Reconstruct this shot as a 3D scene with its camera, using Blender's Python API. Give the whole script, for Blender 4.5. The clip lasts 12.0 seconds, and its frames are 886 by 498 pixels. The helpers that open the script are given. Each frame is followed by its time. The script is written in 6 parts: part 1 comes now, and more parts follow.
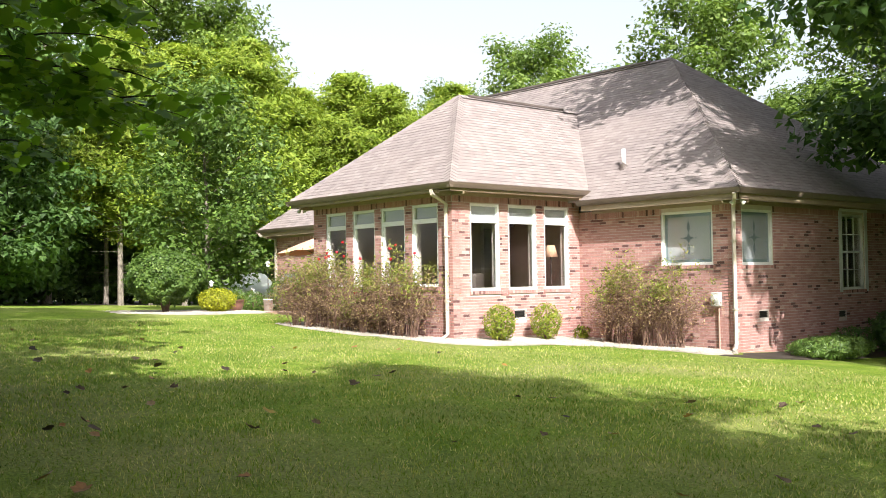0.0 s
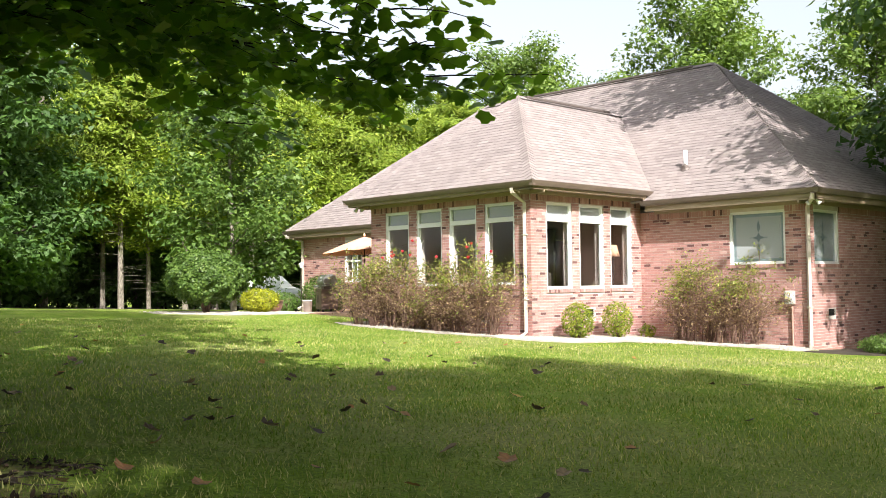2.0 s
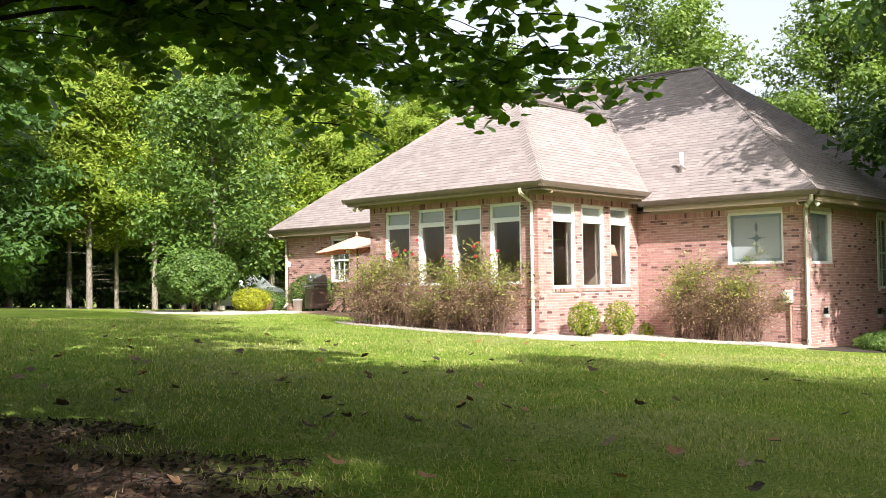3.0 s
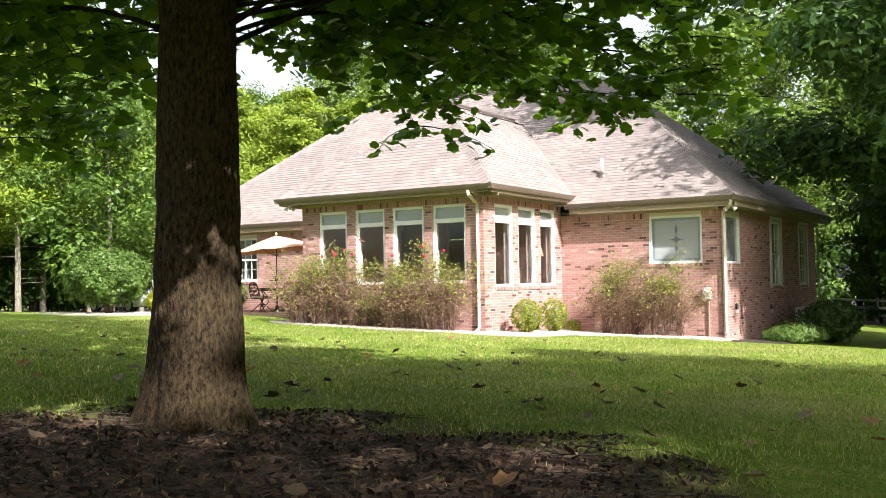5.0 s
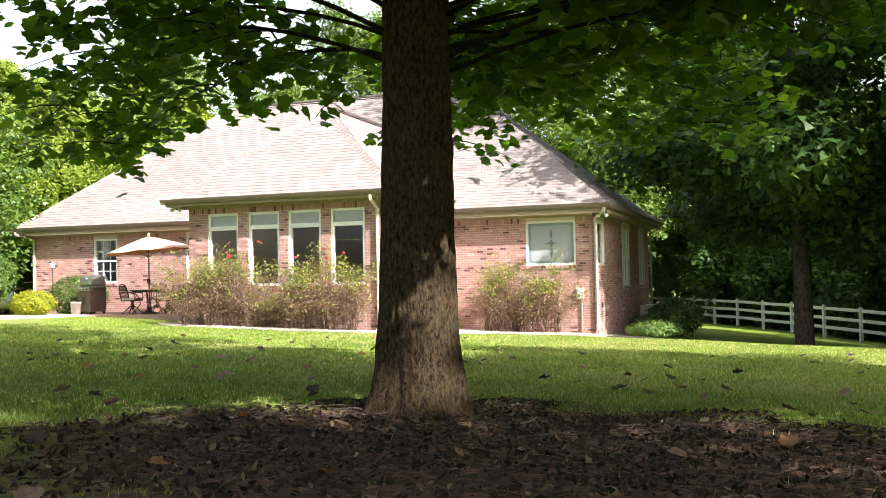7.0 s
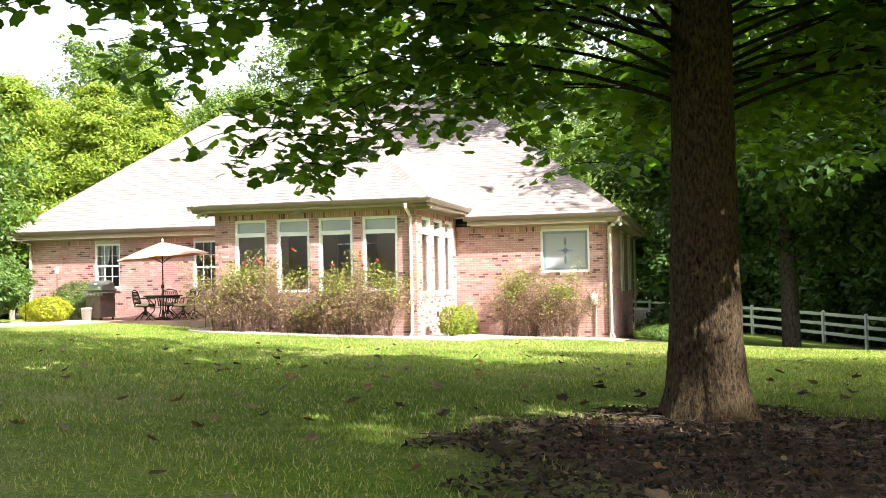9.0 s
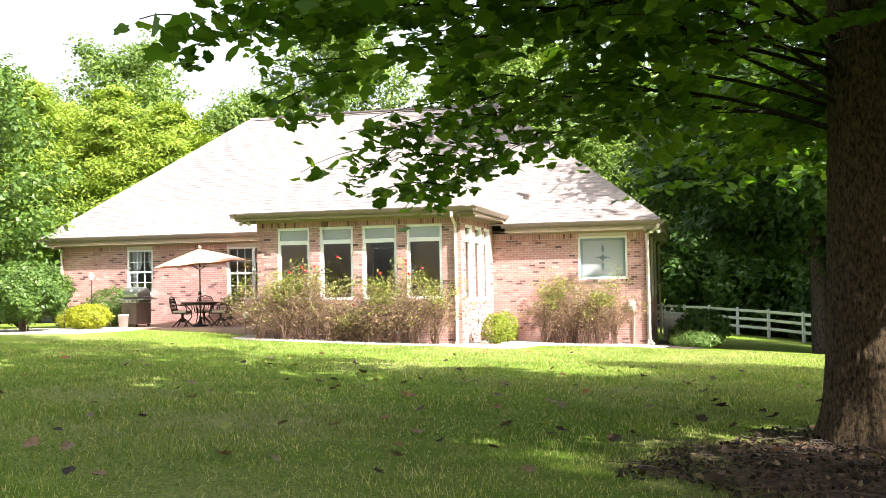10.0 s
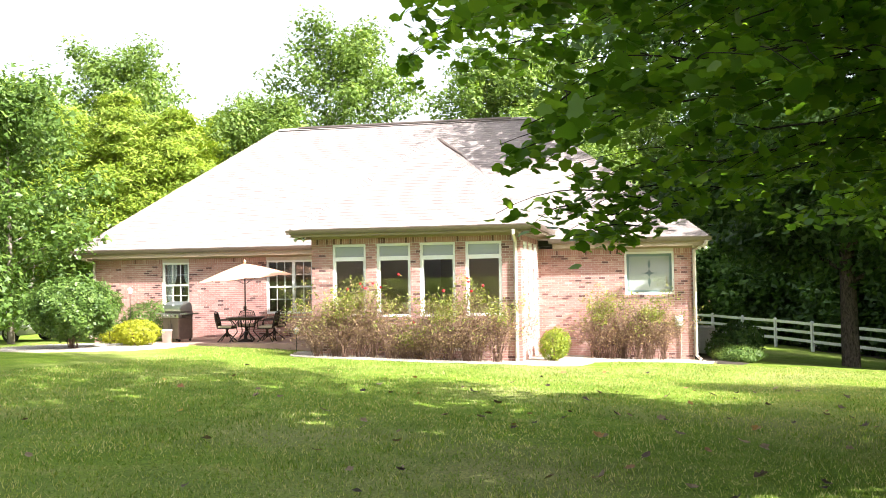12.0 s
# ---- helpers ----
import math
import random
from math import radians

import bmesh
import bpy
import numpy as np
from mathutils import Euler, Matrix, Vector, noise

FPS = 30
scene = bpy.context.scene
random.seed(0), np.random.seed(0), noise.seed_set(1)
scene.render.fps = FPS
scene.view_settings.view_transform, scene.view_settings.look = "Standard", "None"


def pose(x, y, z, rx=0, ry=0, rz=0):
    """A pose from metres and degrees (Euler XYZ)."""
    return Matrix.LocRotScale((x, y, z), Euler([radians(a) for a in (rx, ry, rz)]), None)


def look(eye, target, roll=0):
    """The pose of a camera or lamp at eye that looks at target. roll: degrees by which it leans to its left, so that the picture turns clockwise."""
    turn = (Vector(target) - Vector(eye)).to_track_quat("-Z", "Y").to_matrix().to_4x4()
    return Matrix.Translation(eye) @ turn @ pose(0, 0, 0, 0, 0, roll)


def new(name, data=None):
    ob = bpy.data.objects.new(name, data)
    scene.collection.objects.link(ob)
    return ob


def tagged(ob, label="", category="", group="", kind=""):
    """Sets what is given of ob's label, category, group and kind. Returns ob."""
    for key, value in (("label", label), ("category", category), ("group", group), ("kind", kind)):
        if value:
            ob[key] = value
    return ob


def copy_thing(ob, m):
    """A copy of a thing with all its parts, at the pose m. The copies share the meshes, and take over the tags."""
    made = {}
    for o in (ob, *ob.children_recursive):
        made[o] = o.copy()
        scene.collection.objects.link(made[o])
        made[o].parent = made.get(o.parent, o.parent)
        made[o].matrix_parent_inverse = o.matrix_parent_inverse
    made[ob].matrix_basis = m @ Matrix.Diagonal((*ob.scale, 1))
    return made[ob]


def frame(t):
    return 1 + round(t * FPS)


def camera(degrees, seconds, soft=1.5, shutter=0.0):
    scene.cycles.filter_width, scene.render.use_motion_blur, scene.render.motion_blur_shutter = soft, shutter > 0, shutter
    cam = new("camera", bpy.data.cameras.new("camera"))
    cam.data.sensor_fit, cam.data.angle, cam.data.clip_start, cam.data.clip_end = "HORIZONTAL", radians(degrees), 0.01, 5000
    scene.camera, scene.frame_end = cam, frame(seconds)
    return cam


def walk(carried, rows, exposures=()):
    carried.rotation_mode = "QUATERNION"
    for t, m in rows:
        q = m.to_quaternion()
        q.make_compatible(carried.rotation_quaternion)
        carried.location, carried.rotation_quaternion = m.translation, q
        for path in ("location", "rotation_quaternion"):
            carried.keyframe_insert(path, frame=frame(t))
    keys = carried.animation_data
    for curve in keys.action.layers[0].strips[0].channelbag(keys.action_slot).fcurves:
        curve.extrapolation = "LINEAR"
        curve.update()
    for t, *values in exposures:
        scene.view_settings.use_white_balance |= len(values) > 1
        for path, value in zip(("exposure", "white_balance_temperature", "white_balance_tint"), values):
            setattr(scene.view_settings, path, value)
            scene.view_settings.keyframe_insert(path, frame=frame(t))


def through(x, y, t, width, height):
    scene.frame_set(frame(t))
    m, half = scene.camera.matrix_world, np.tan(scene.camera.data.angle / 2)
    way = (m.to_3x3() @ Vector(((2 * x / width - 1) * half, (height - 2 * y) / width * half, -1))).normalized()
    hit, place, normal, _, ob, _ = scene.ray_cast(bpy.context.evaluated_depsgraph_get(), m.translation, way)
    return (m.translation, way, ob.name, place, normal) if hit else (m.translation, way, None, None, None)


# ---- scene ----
cam = camera(48.3, 12.0, 0.75)
PATH = [
    (0, (17.22, -15.264, 1.565), (15.712, -13.953, 1.624), -0.9),
    (0.5, (16.669, -15.921, 1.565), (15.173, -14.595, 1.625), -0.9),
    (1, (16.165, -16.474, 1.508), (14.686, -15.13, 1.573), -0.9),
    (1.5, (15.635, -17.082, 1.415), (14.179, -15.713, 1.486), -0.8),
    (2, (15.123, -17.625, 1.36), (13.692, -16.23, 1.435), -0.8),
    (2.5, (14.63, -18.211, 1.374), (13.236, -16.778, 1.448), -0.8),
    (4.5, (12.627, -20.613, 1.366), (11.472, -18.981, 1.436), -0.9),
    (5, (12.069, -21.192, 1.366), (11.009, -19.498, 1.435), -1.0),
    (5.5, (11.565, -21.747, 1.378), (10.598, -19.998, 1.447), -1.2),
    (6, (11.017, -22.289, 1.392), (10.147, -20.489, 1.458), -1.2),
    (6.5, (10.404, -22.869, 1.423), (9.646, -21.02, 1.486), -1.2),
    (8.5, (7.798, -24.609, 1.533), (7.298, -22.673, 1.594), -1.0),
    (9, (7.076, -24.958, 1.655), (6.583, -23.02, 1.715), -1.1),
    (9.5, (6.398, -25.159, 1.767), (5.912, -23.22, 1.829), -1.0),
    (10, (5.702, -25.39, 1.898), (5.229, -23.448, 1.957), -1.1),
    (10.5, (5.097, -25.637, 2.029), (4.641, -23.69, 2.088), -1.1),
    (11, (4.458, -25.768, 2.155), (4.02, -23.817, 2.214), -1.0),
    (11.5, (3.765, -25.874, 2.284), (3.349, -23.918, 2.343), -1.1),
    (12, (3.161, -25.974, 2.409), (2.765, -24.014, 2.466), -1.0),
]
walk(cam, [(t, look(eye, target, roll)) for t, eye, target, roll in PATH],
     exposures=[(0, 1.0), (2.5, 1.05), (6.0, 1.3), (9.0, 1.68), (12, 1.83)])

# ---------------------------------------------------------------- world, sun
SUN_TO = Vector((2.05, -1.0, 1.85)).normalized()
world = bpy.data.worlds.new("sky")
scene.world = world
world.use_nodes = True
wn = world.node_tree.nodes
sky = wn.new("ShaderNodeTexSky")
sky.sky_type = "NISHITA"
sky.sun_disc = False
sky.sun_elevation = math.asin(SUN_TO.z)
sky.sun_rotation = math.atan2(SUN_TO.x, SUN_TO.y)
sky.air_density, sky.dust_density, sky.ozone_density = 1.0, 4.0, 1.0
wn["Background"].inputs["Strength"].default_value = 0.14
haze = wn.new("ShaderNodeHueSaturation")  # thin white summer haze
haze.inputs["Saturation"].default_value = 0.4
world.node_tree.links.new(sky.outputs["Color"], haze.inputs["Color"])
world.node_tree.links.new(haze.outputs["Color"], wn["Background"].inputs["Color"])

sun = new("sun", bpy.data.lights.new("sun", "SUN"))
sun.data.energy, sun.data.angle, sun.data.color = 5.0, radians(0.6), (1.0, 0.965, 0.91)
sun.matrix_world = look(SUN_TO * 60, (0, 0, 0))


# ---------------------------------------------------------------- materials
def mat(name, rough=0.6, metal=0.0, spec=0.5):
    m = bpy.data.materials.new(name)
    m.use_nodes = True
    b = m.node_tree.nodes["Principled BSDF"]
    b.inputs["Roughness"].default_value = rough
    b.inputs["Metallic"].default_value = metal
    b.inputs["Specular IOR Level"].default_value = spec
    return m, m.node_tree.nodes, m.node_tree.links, b


def tex(nodes, links, scale, detail=4.0, rough=0.6, coords="Object", kind="ShaderNodeTexNoise"):
    tc = nodes.new("ShaderNodeTexCoord")
    n = nodes.new(kind)
    n.inputs["Scale"].default_value = scale
    if kind == "ShaderNodeTexNoise":
        n.inputs["Detail"].default_value = detail
        n.inputs["Roughness"].default_value = rough
    links.new(tc.outputs[coords], n.inputs["Vector"])
    return n


def ramp(nodes, links, src, stops):
    r = nodes.new("ShaderNodeValToRGB")
    e = r.color_ramp.elements
    while len(e) < len(stops):
        e.new(0.5)
    for el, (p, c) in zip(e, stops):
        el.position, el.color = p, (*c, 1.0)
    links.new(src, r.inputs["Fac"])
    return r.outputs["Color"]


def mix(nodes, links, fac, a, b, how="MIX"):
    m = nodes.new("ShaderNodeMix")
    m.data_type, m.blend_type = "RGBA", how
    for sock, v in ((m.inputs[0], fac), (m.inputs[6], a), (m.inputs[7], b)):
        if isinstance(v, (int, float)):
            sock.default_value = v
        elif isinstance(v, tuple):
            sock.default_value = (*v, 1.0)
        else:
            links.new(v, sock)
    return m.outputs[2]


def bump(nodes, links, bsdf, src, strength=0.3, dist=0.01):
    b = nodes.new("ShaderNodeBump")
    b.inputs["Strength"].default_value, b.inputs["Distance"].default_value = strength, dist
    links.new(src, b.inputs["Height"])
    links.new(b.outputs["Normal"], bsdf.inputs["Normal"])


def island(nodes, links):
    """One random number for each loose piece, whether joined or an object of its own."""
    g = nodes.new("ShaderNodeNewGeometry")
    o = nodes.new("ShaderNodeObjectInfo")
    a = nodes.new("ShaderNodeMath")
    a.operation = "ADD"
    f = nodes.new("ShaderNodeMath")
    f.operation = "FRACT"
    links.new(g.outputs["Random Per Island"], a.inputs[0])
    links.new(o.outputs["Random"], a.inputs[1])
    links.new(a.outputs[0], f.inputs[0])
    return f.outputs[0]


def plain(name, base, rough=0.6, metal=0.0, vary=0.12, scale=6.0, grain=90.0, depth=0.1):
    """A painted, cast or fired surface with stains at two scales and a fine relief."""
    m, n, l, b = mat(name, rough, metal)
    big, fine = tex(n, l, scale), tex(n, l, grain, 3.0)
    lo = tuple(c * (1 - vary) for c in base)
    hi = tuple(min(1.0, c * (1 + vary * 0.6)) for c in base)
    col = ramp(n, l, big.outputs["Fac"], [(0.3, lo), (0.7, hi)])
    l.new(mix(n, l, 0.15, col, ramp(n, l, fine.outputs["Fac"], [(0.3, lo), (0.7, hi)])), b.inputs["Base Color"])
    bump(n, l, b, fine.outputs["Fac"], depth, 0.004)
    return m


def leafy(name, stops, through=0.35, rough=0.5, patch=0.6):
    """Leaf: a random tint for each leaf, patches over the crown, some light let through."""
    m, n, l, b = mat(name, rough, 0.0, 0.35)
    col = ramp(n, l, island(n, l), stops)
    t = tex(n, l, patch, 3.0)
    shade = ramp(n, l, t.outputs["Fac"], [(0.3, (0.62, 0.66, 0.55)), (0.7, (1.15, 1.1, 0.95))])
    col = mix(n, l, 1.0, col, shade, "MULTIPLY")
    l.new(col, b.inputs["Base Color"])
    tr = n.new("ShaderNodeBsdfTranslucent")
    l.new(mix(n, l, 1.0, col, (1.5, 1.55, 0.6), "MULTIPLY"), tr.inputs["Color"])
    ms = n.new("ShaderNodeMixShader")
    ms.inputs[0].default_value = through
    l.new(b.outputs[0], ms.inputs[1])
    l.new(tr.outputs[0], ms.inputs[2])
    l.new(ms.outputs[0], n["Material Output"].inputs["Surface"])
    return m


def brick_material():
    m, n, l, b = mat("red_brick", 0.85, 0, 0.3)
    col = ramp(n, l, island(n, l), [(0.0, (0.12, 0.065, 0.068)), (0.06, (0.20, 0.11, 0.108)), (0.085, (0.41, 0.232, 0.22)),
                                    (0.5, (0.455, 0.267, 0.253)), (0.9, (0.50, 0.305, 0.29)), (1.0, (0.58, 0.42, 0.395))])
    dirt = tex(n, l, 1.3, 5.0)
    fine = tex(n, l, 60.0, 4.0)
    col = mix(n, l, 1.0, col, ramp(n, l, dirt.outputs["Fac"], [(0.3, (0.86, 0.82, 0.8)), (0.7, (1.06, 1.04, 1.0))]), "MULTIPLY")
    col = mix(n, l, 0.5, col, mix(n, l, 1.0, col, ramp(n, l, fine.outputs["Fac"], [(0.35, (0.75, 0.72, 0.7)), (0.65, (1.15, 1.12, 1.1))]), "MULTIPLY"))
    l.new(col, b.inputs["Base Color"])
    bump(n, l, b, fine.outputs["Fac"], 0.4, 0.004)
    return m


def shingle_material():
    m, n, l, b = mat("asphalt_shingle", 0.9, 0, 0.3)
    col = ramp(n, l, island(n, l), [(0.0, (0.235, 0.20, 0.198)), (0.3, (0.262, 0.226, 0.222)), (0.75, (0.285, 0.248, 0.242)), (1.0, (0.31, 0.272, 0.265))])
    big, fine = tex(n, l, 0.5, 4.0), tex(n, l, 140.0, 2.0)
    col = mix(n, l, 1.0, col, ramp(n, l, big.outputs["Fac"], [(0.3, (0.88, 0.86, 0.86)), (0.7, (1.08, 1.05, 1.02))]), "MULTIPLY")
    col = mix(n, l, 0.6, col, mix(n, l, 1.0, col, ramp(n, l, fine.outputs["Fac"], [(0.35, (0.6, 0.6, 0.6)), (0.65, (1.3, 1.3, 1.3))]), "MULTIPLY"))
    l.new(col, b.inputs["Base Color"])
    bump(n, l, b, fine.outputs["Fac"], 0.5, 0.004)
    return m


def bark_material(name, dark, light, scale=7.0, stretch=0.38):
    m, n, l, b = mat(name, 0.95, 0, 0.2)
    tc = n.new("ShaderNodeTexCoord")
    mp = n.new("ShaderNodeMapping")
    mp.inputs["Scale"].default_value = (1.0, 1.0, stretch)
    l.new(tc.outputs["Object"], mp.inputs["Vector"])
    v = n.new("ShaderNodeTexNoise")
    v.inputs["Scale"].default_value, v.inputs["Detail"].default_value, v.inputs["Roughness"].default_value = scale * 2.6, 6.0, 0.7
    l.new(mp.outputs[0], v.inputs["Vector"])
    lich = tex(n, l, 3.0, 4.0)
    col = ramp(n, l, v.outputs["Fac"], [(0.36, dark), (0.62, light)])
    col = mix(n, l, ramp(n, l, lich.outputs["Fac"], [(0.55, (0, 0, 0)), (0.75, (0.5, 0.5, 0.5))]), col, (light[0] * 0.8, light[1] * 0.95, light[2] * 0.7))
    l.new(col, b.inputs["Base Color"])
    bump(n, l, b, v.outputs["Fac"], 1.0, 0.03)
    return m


def pane_material(name, tint=(0.93, 0.94, 0.94)):
    m, n, l, b = mat(name)
    n.remove(b)
    lw = n.new("ShaderNodeLayerWeight")
    pw = n.new("ShaderNodeMath")
    pw.operation, pw.inputs[1].default_value = "POWER", 4.0
    l.new(lw.outputs["Facing"], pw.inputs[0])
    fr = n.new("ShaderNodeMath")
    fr.operation, fr.inputs[1].default_value, fr.inputs[2].default_value = "MULTIPLY_ADD", 0.85, 0.05
    l.new(pw.outputs[0], fr.inputs[0])
    t, g, ms = n.new("ShaderNodeBsdfTransparent"), n.new("ShaderNodeBsdfGlossy"), n.new("ShaderNodeMixShader")
    t.inputs["Color"].default_value = (*tint, 1)
    g.inputs["Roughness"].default_value = 0.02
    l.new(fr.outputs[0], ms.inputs[0])
    l.new(t.outputs[0], ms.inputs[1])
    l.new(g.outputs[0], ms.inputs[2])
    l.new(ms.outputs[0], n["Material Output"].inputs["Surface"])
    return m


MULCH = (8.4, -18.0)
MULCH_R = (3.15, 3.0)


def ground_material():
    """Turf with thin, dry patches; bare earth and litter round the foot of the large tree."""
    m, n, l, b = mat("turf", 0.95, 0, 0.15)
    geo = n.new("ShaderNodeNewGeometry")
    big, mid, fine = (tex(n, l, s, 5.0) for s in (0.22, 1.6, 34.0))
    col = ramp(n, l, mid.outputs["Fac"], [(0.25, (0.10, 0.18, 0.015)), (0.55, (0.17, 0.25, 0.03)), (0.8, (0.31, 0.31, 0.11))])
    dry = ramp(n, l, big.outputs["Fac"], [(0.46, (0, 0, 0)), (0.70, (0.65, 0.65, 0.65))])
    col = mix(n, l, dry, col, (0.31, 0.28, 0.145))
    col = mix(n, l, 1.0, col, ramp(n, l, fine.outputs["Fac"], [(0.3, (0.45, 0.5, 0.4)), (0.7, (1.35, 1.3, 1.2))]), "MULTIPLY")
    sep = n.new("ShaderNodeSeparateXYZ")
    l.new(geo.outputs["Position"], sep.inputs[0])
    xy = n.new("ShaderNodeCombineXYZ")
    for k, c in zip("XY", MULCH_R):
        q = n.new("ShaderNodeMath")
        q.operation = "MULTIPLY_ADD"
        q.inputs[1].default_value = 1.0 / c
        q.inputs[2].default_value = -MULCH["XY".index(k)] / c
        l.new(sep.outputs[k], q.inputs[0])
        l.new(q.outputs[0], xy.inputs[k])
    ln = n.new("ShaderNodeVectorMath")
    ln.operation = "LENGTH"
    l.new(xy.outputs[0], ln.inputs[0])
    ad = n.new("ShaderNodeMath")
    ad.operation = "MULTIPLY_ADD"
    ad.inputs[1].default_value = 0.75
    wob = tex(n, l, 1.1, 6.0, 0.7)
    l.new(wob.outputs["Fac"], ad.inputs[0])
    l.new(ln.outputs["Value"], ad.inputs[2])
    bare_m = n.new("ShaderNodeMapRange")
    bare_m.inputs["From Min"].default_value, bare_m.inputs["From Max"].default_value = 1.48, 1.12
    l.new(ad.outputs[0], bare_m.inputs["Value"])
    soil = ramp(n, l, tex(n, l, 9.0, 8.0, 0.75).outputs["Fac"], [(0.32, (0.028, 0.02, 0.016)), (0.5, (0.10, 0.062, 0.048)), (0.68, (0.31, 0.17, 0.125))])
    col = mix(n, l, bare_m.outputs[0], col, soil)
    l.new(col, b.inputs["Base Color"])
    bump(n, l, b, fine.outputs["Fac"], 0.8, 0.03)
    return m


BRICK, SHINGLE = brick_material(), shingle_material()
MORTAR = plain("mortar", (0.60, 0.53, 0.49), 0.95, 0, 0.15, 3.0, 120.0, 0.4)
TURF = ground_material()
TRIM = plain("tan_trim_paint", (0.33, 0.255, 0.18), 0.5)
GUTTER = plain("brown_gutter_paint", (0.16, 0.122, 0.095), 0.4)
WHITE = plain("white_window_paint", (0.80, 0.80, 0.79), 0.4, 0, 0.04)
SILVERED = plain("weathered_white_paint", (0.72, 0.73, 0.74), 0.5, 0, 0.10)
PANE = pane_material("window_glass")
FROST = plain("frosted_glass", (0.52, 0.535, 0.55), 0.25, 0, 0.05, 2.0, 40.0, 0.05)
LEADED = plain("leaded_pattern", (0.17, 0.22, 0.24), 0.3)
FROSTED_EDGE = plain("frosted_border", (0.27, 0.35, 0.37), 0.3)
PLASTER = plain("interior_wall_paint", (0.32, 0.27, 0.20), 0.8, 0, 0.05)
OAK = plain("dark_wood_floor", (0.16, 0.09, 0.05), 0.5, 0, 0.3)
CEIL = plain("ceiling_paint", (0.75, 0.74, 0.71), 0.9, 0, 0.03)
DARK = plain("dark_void", (0.03, 0.028, 0.026), 0.9)
CURTAIN = plain("pale_blue_curtain", (0.62, 0.68, 0.70), 0.9, 0, 0.08)
IRON = plain("dark_cast_iron", (0.045, 0.032, 0.026), 0.45, 0.4, 0.25)
STEEL = plain("brushed_steel", (0.60, 0.60, 0.59), 0.32, 0.9, 0.1)
CART = plain("bronze_enamel", (0.26, 0.19, 0.175), 0.35, 0.5, 0.15)
HOOD = plain("grey_enamel", (0.16, 0.13, 0.12), 0.35, 0.3)
CANVAS = plain("cream_canvas", (0.70, 0.41, 0.27), 0.9, 0, 0.06, 3.0, 150.0, 0.2)
# same canvas seen from below, its orange light painted into the colour
CANVAS_LIT_UNDER = plain("orange_lit_canvas", (0.70, 0.30, 0.16), 0.9, 0, 0.08, 3.0, 150.0, 0.2)
PAVER = plain("pink_concrete", (0.42, 0.27, 0.22), 0.9, 0, 0.2, 1.5, 60.0, 0.3)
SPOUT = plain("pale_downspout_paint", (0.52, 0.46, 0.40), 0.4)
GRAVEL = plain("pale_gravel", (0.40, 0.36, 0.315), 0.9, 0, 0.3, 3.0, 40.0, 0.6)
PLASTIC = plain("white_plastic", (0.74, 0.73, 0.70), 0.5, 0, 0.08)
TERRA = plain("brown_glazed_pot", (0.22, 0.10, 0.075), 0.4, 0, 0.2)
CARPAINT = plain("white_car_paint", (0.78, 0.79, 0.80), 0.15, 0, 0.02)
RUBBER = plain("black_rubber", (0.02, 0.02, 0.02), 0.8)
METERGREY = plain("grey_meter_box", (0.55, 0.56, 0.54), 0.5, 0.2, 0.1)
CUSHION = plain("beige_cushion", (0.55, 0.46, 0.36), 0.9)
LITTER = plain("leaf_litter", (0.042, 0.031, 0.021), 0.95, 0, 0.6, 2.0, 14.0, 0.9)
BARK = bark_material("furrowed_bark", (0.009, 0.007, 0.005), (0.045, 0.035, 0.026), 12.0)
MAPLE_BARK = bark_material("scaly_bark", (0.007, 0.005, 0.0035), (0.11, 0.075, 0.041), 17.0, 0.42)
BARK_GREY = bark_material("grey_brown_bark", (0.03, 0.024, 0.02), (0.15, 0.12, 0.10), 8.0)
BARK_PALE = bark_material("grey_bark", (0.10, 0.085, 0.07), (0.30, 0.26, 0.22))
TWIG = bark_material("brown_cane", (0.11, 0.064, 0.05), (0.30, 0.19, 0.145), 20.0)
MAPLE_LEAF = leafy("maple_leaf", [(0.0, (0.07, 0.145, 0.022)), (0.5, (0.125, 0.235, 0.034)), (1.0, (0.21, 0.32, 0.05))], 0.6, 0.36)
WOOD_LEAF = leafy("woodland_leaf", [(0.0, (0.10, 0.165, 0.040)), (0.5, (0.15, 0.235, 0.055)), (1.0, (0.21, 0.29, 0.08))], 0.35)
CONE_LEAF = leafy("cedar_foliage", [(0.0, (0.15, 0.23, 0.032)), (0.5, (0.225, 0.31, 0.042)), (1.0, (0.31, 0.37, 0.065))], 0.35, 0.6)
# darker counterpart of the woodland leaf; the wood's shade is put into its colour
DARK_LEAF = leafy("dark_shaded_leaf", [(0.0, (0.045, 0.095, 0.03)), (0.5, (0.075, 0.15, 0.045)), (1.0, (0.115, 0.20, 0.06))], 0.38)
SHRUB_LEAF = leafy("shrub_leaf", [(0.0, (0.065, 0.125, 0.028)), (0.5, (0.105, 0.185, 0.042)), (1.0, (0.16, 0.24, 0.065))], 0.3, 0.45, 2.0)
GOLD_LEAF = leafy("golden_leaf", [(0.0, (0.22, 0.25, 0.02)), (0.5, (0.36, 0.38, 0.03)), (1.0, (0.46, 0.46, 0.05))], 0.35, 0.5, 3.0)
NANDINA = leafy("lime_leaf", [(0.0, (0.13, 0.20, 0.02)), (0.5, (0.23, 0.30, 0.035)), (1.0, (0.34, 0.36, 0.06))], 0.35, 0.5, 4.0)
ROSE_LEAF = leafy("rose_leaf", [(0.0, (0.13, 0.17, 0.04)), (0.5, (0.24, 0.28, 0.07)), (1.0, (0.40, 0.38, 0.13))], 0.35, 0.5, 3.0)
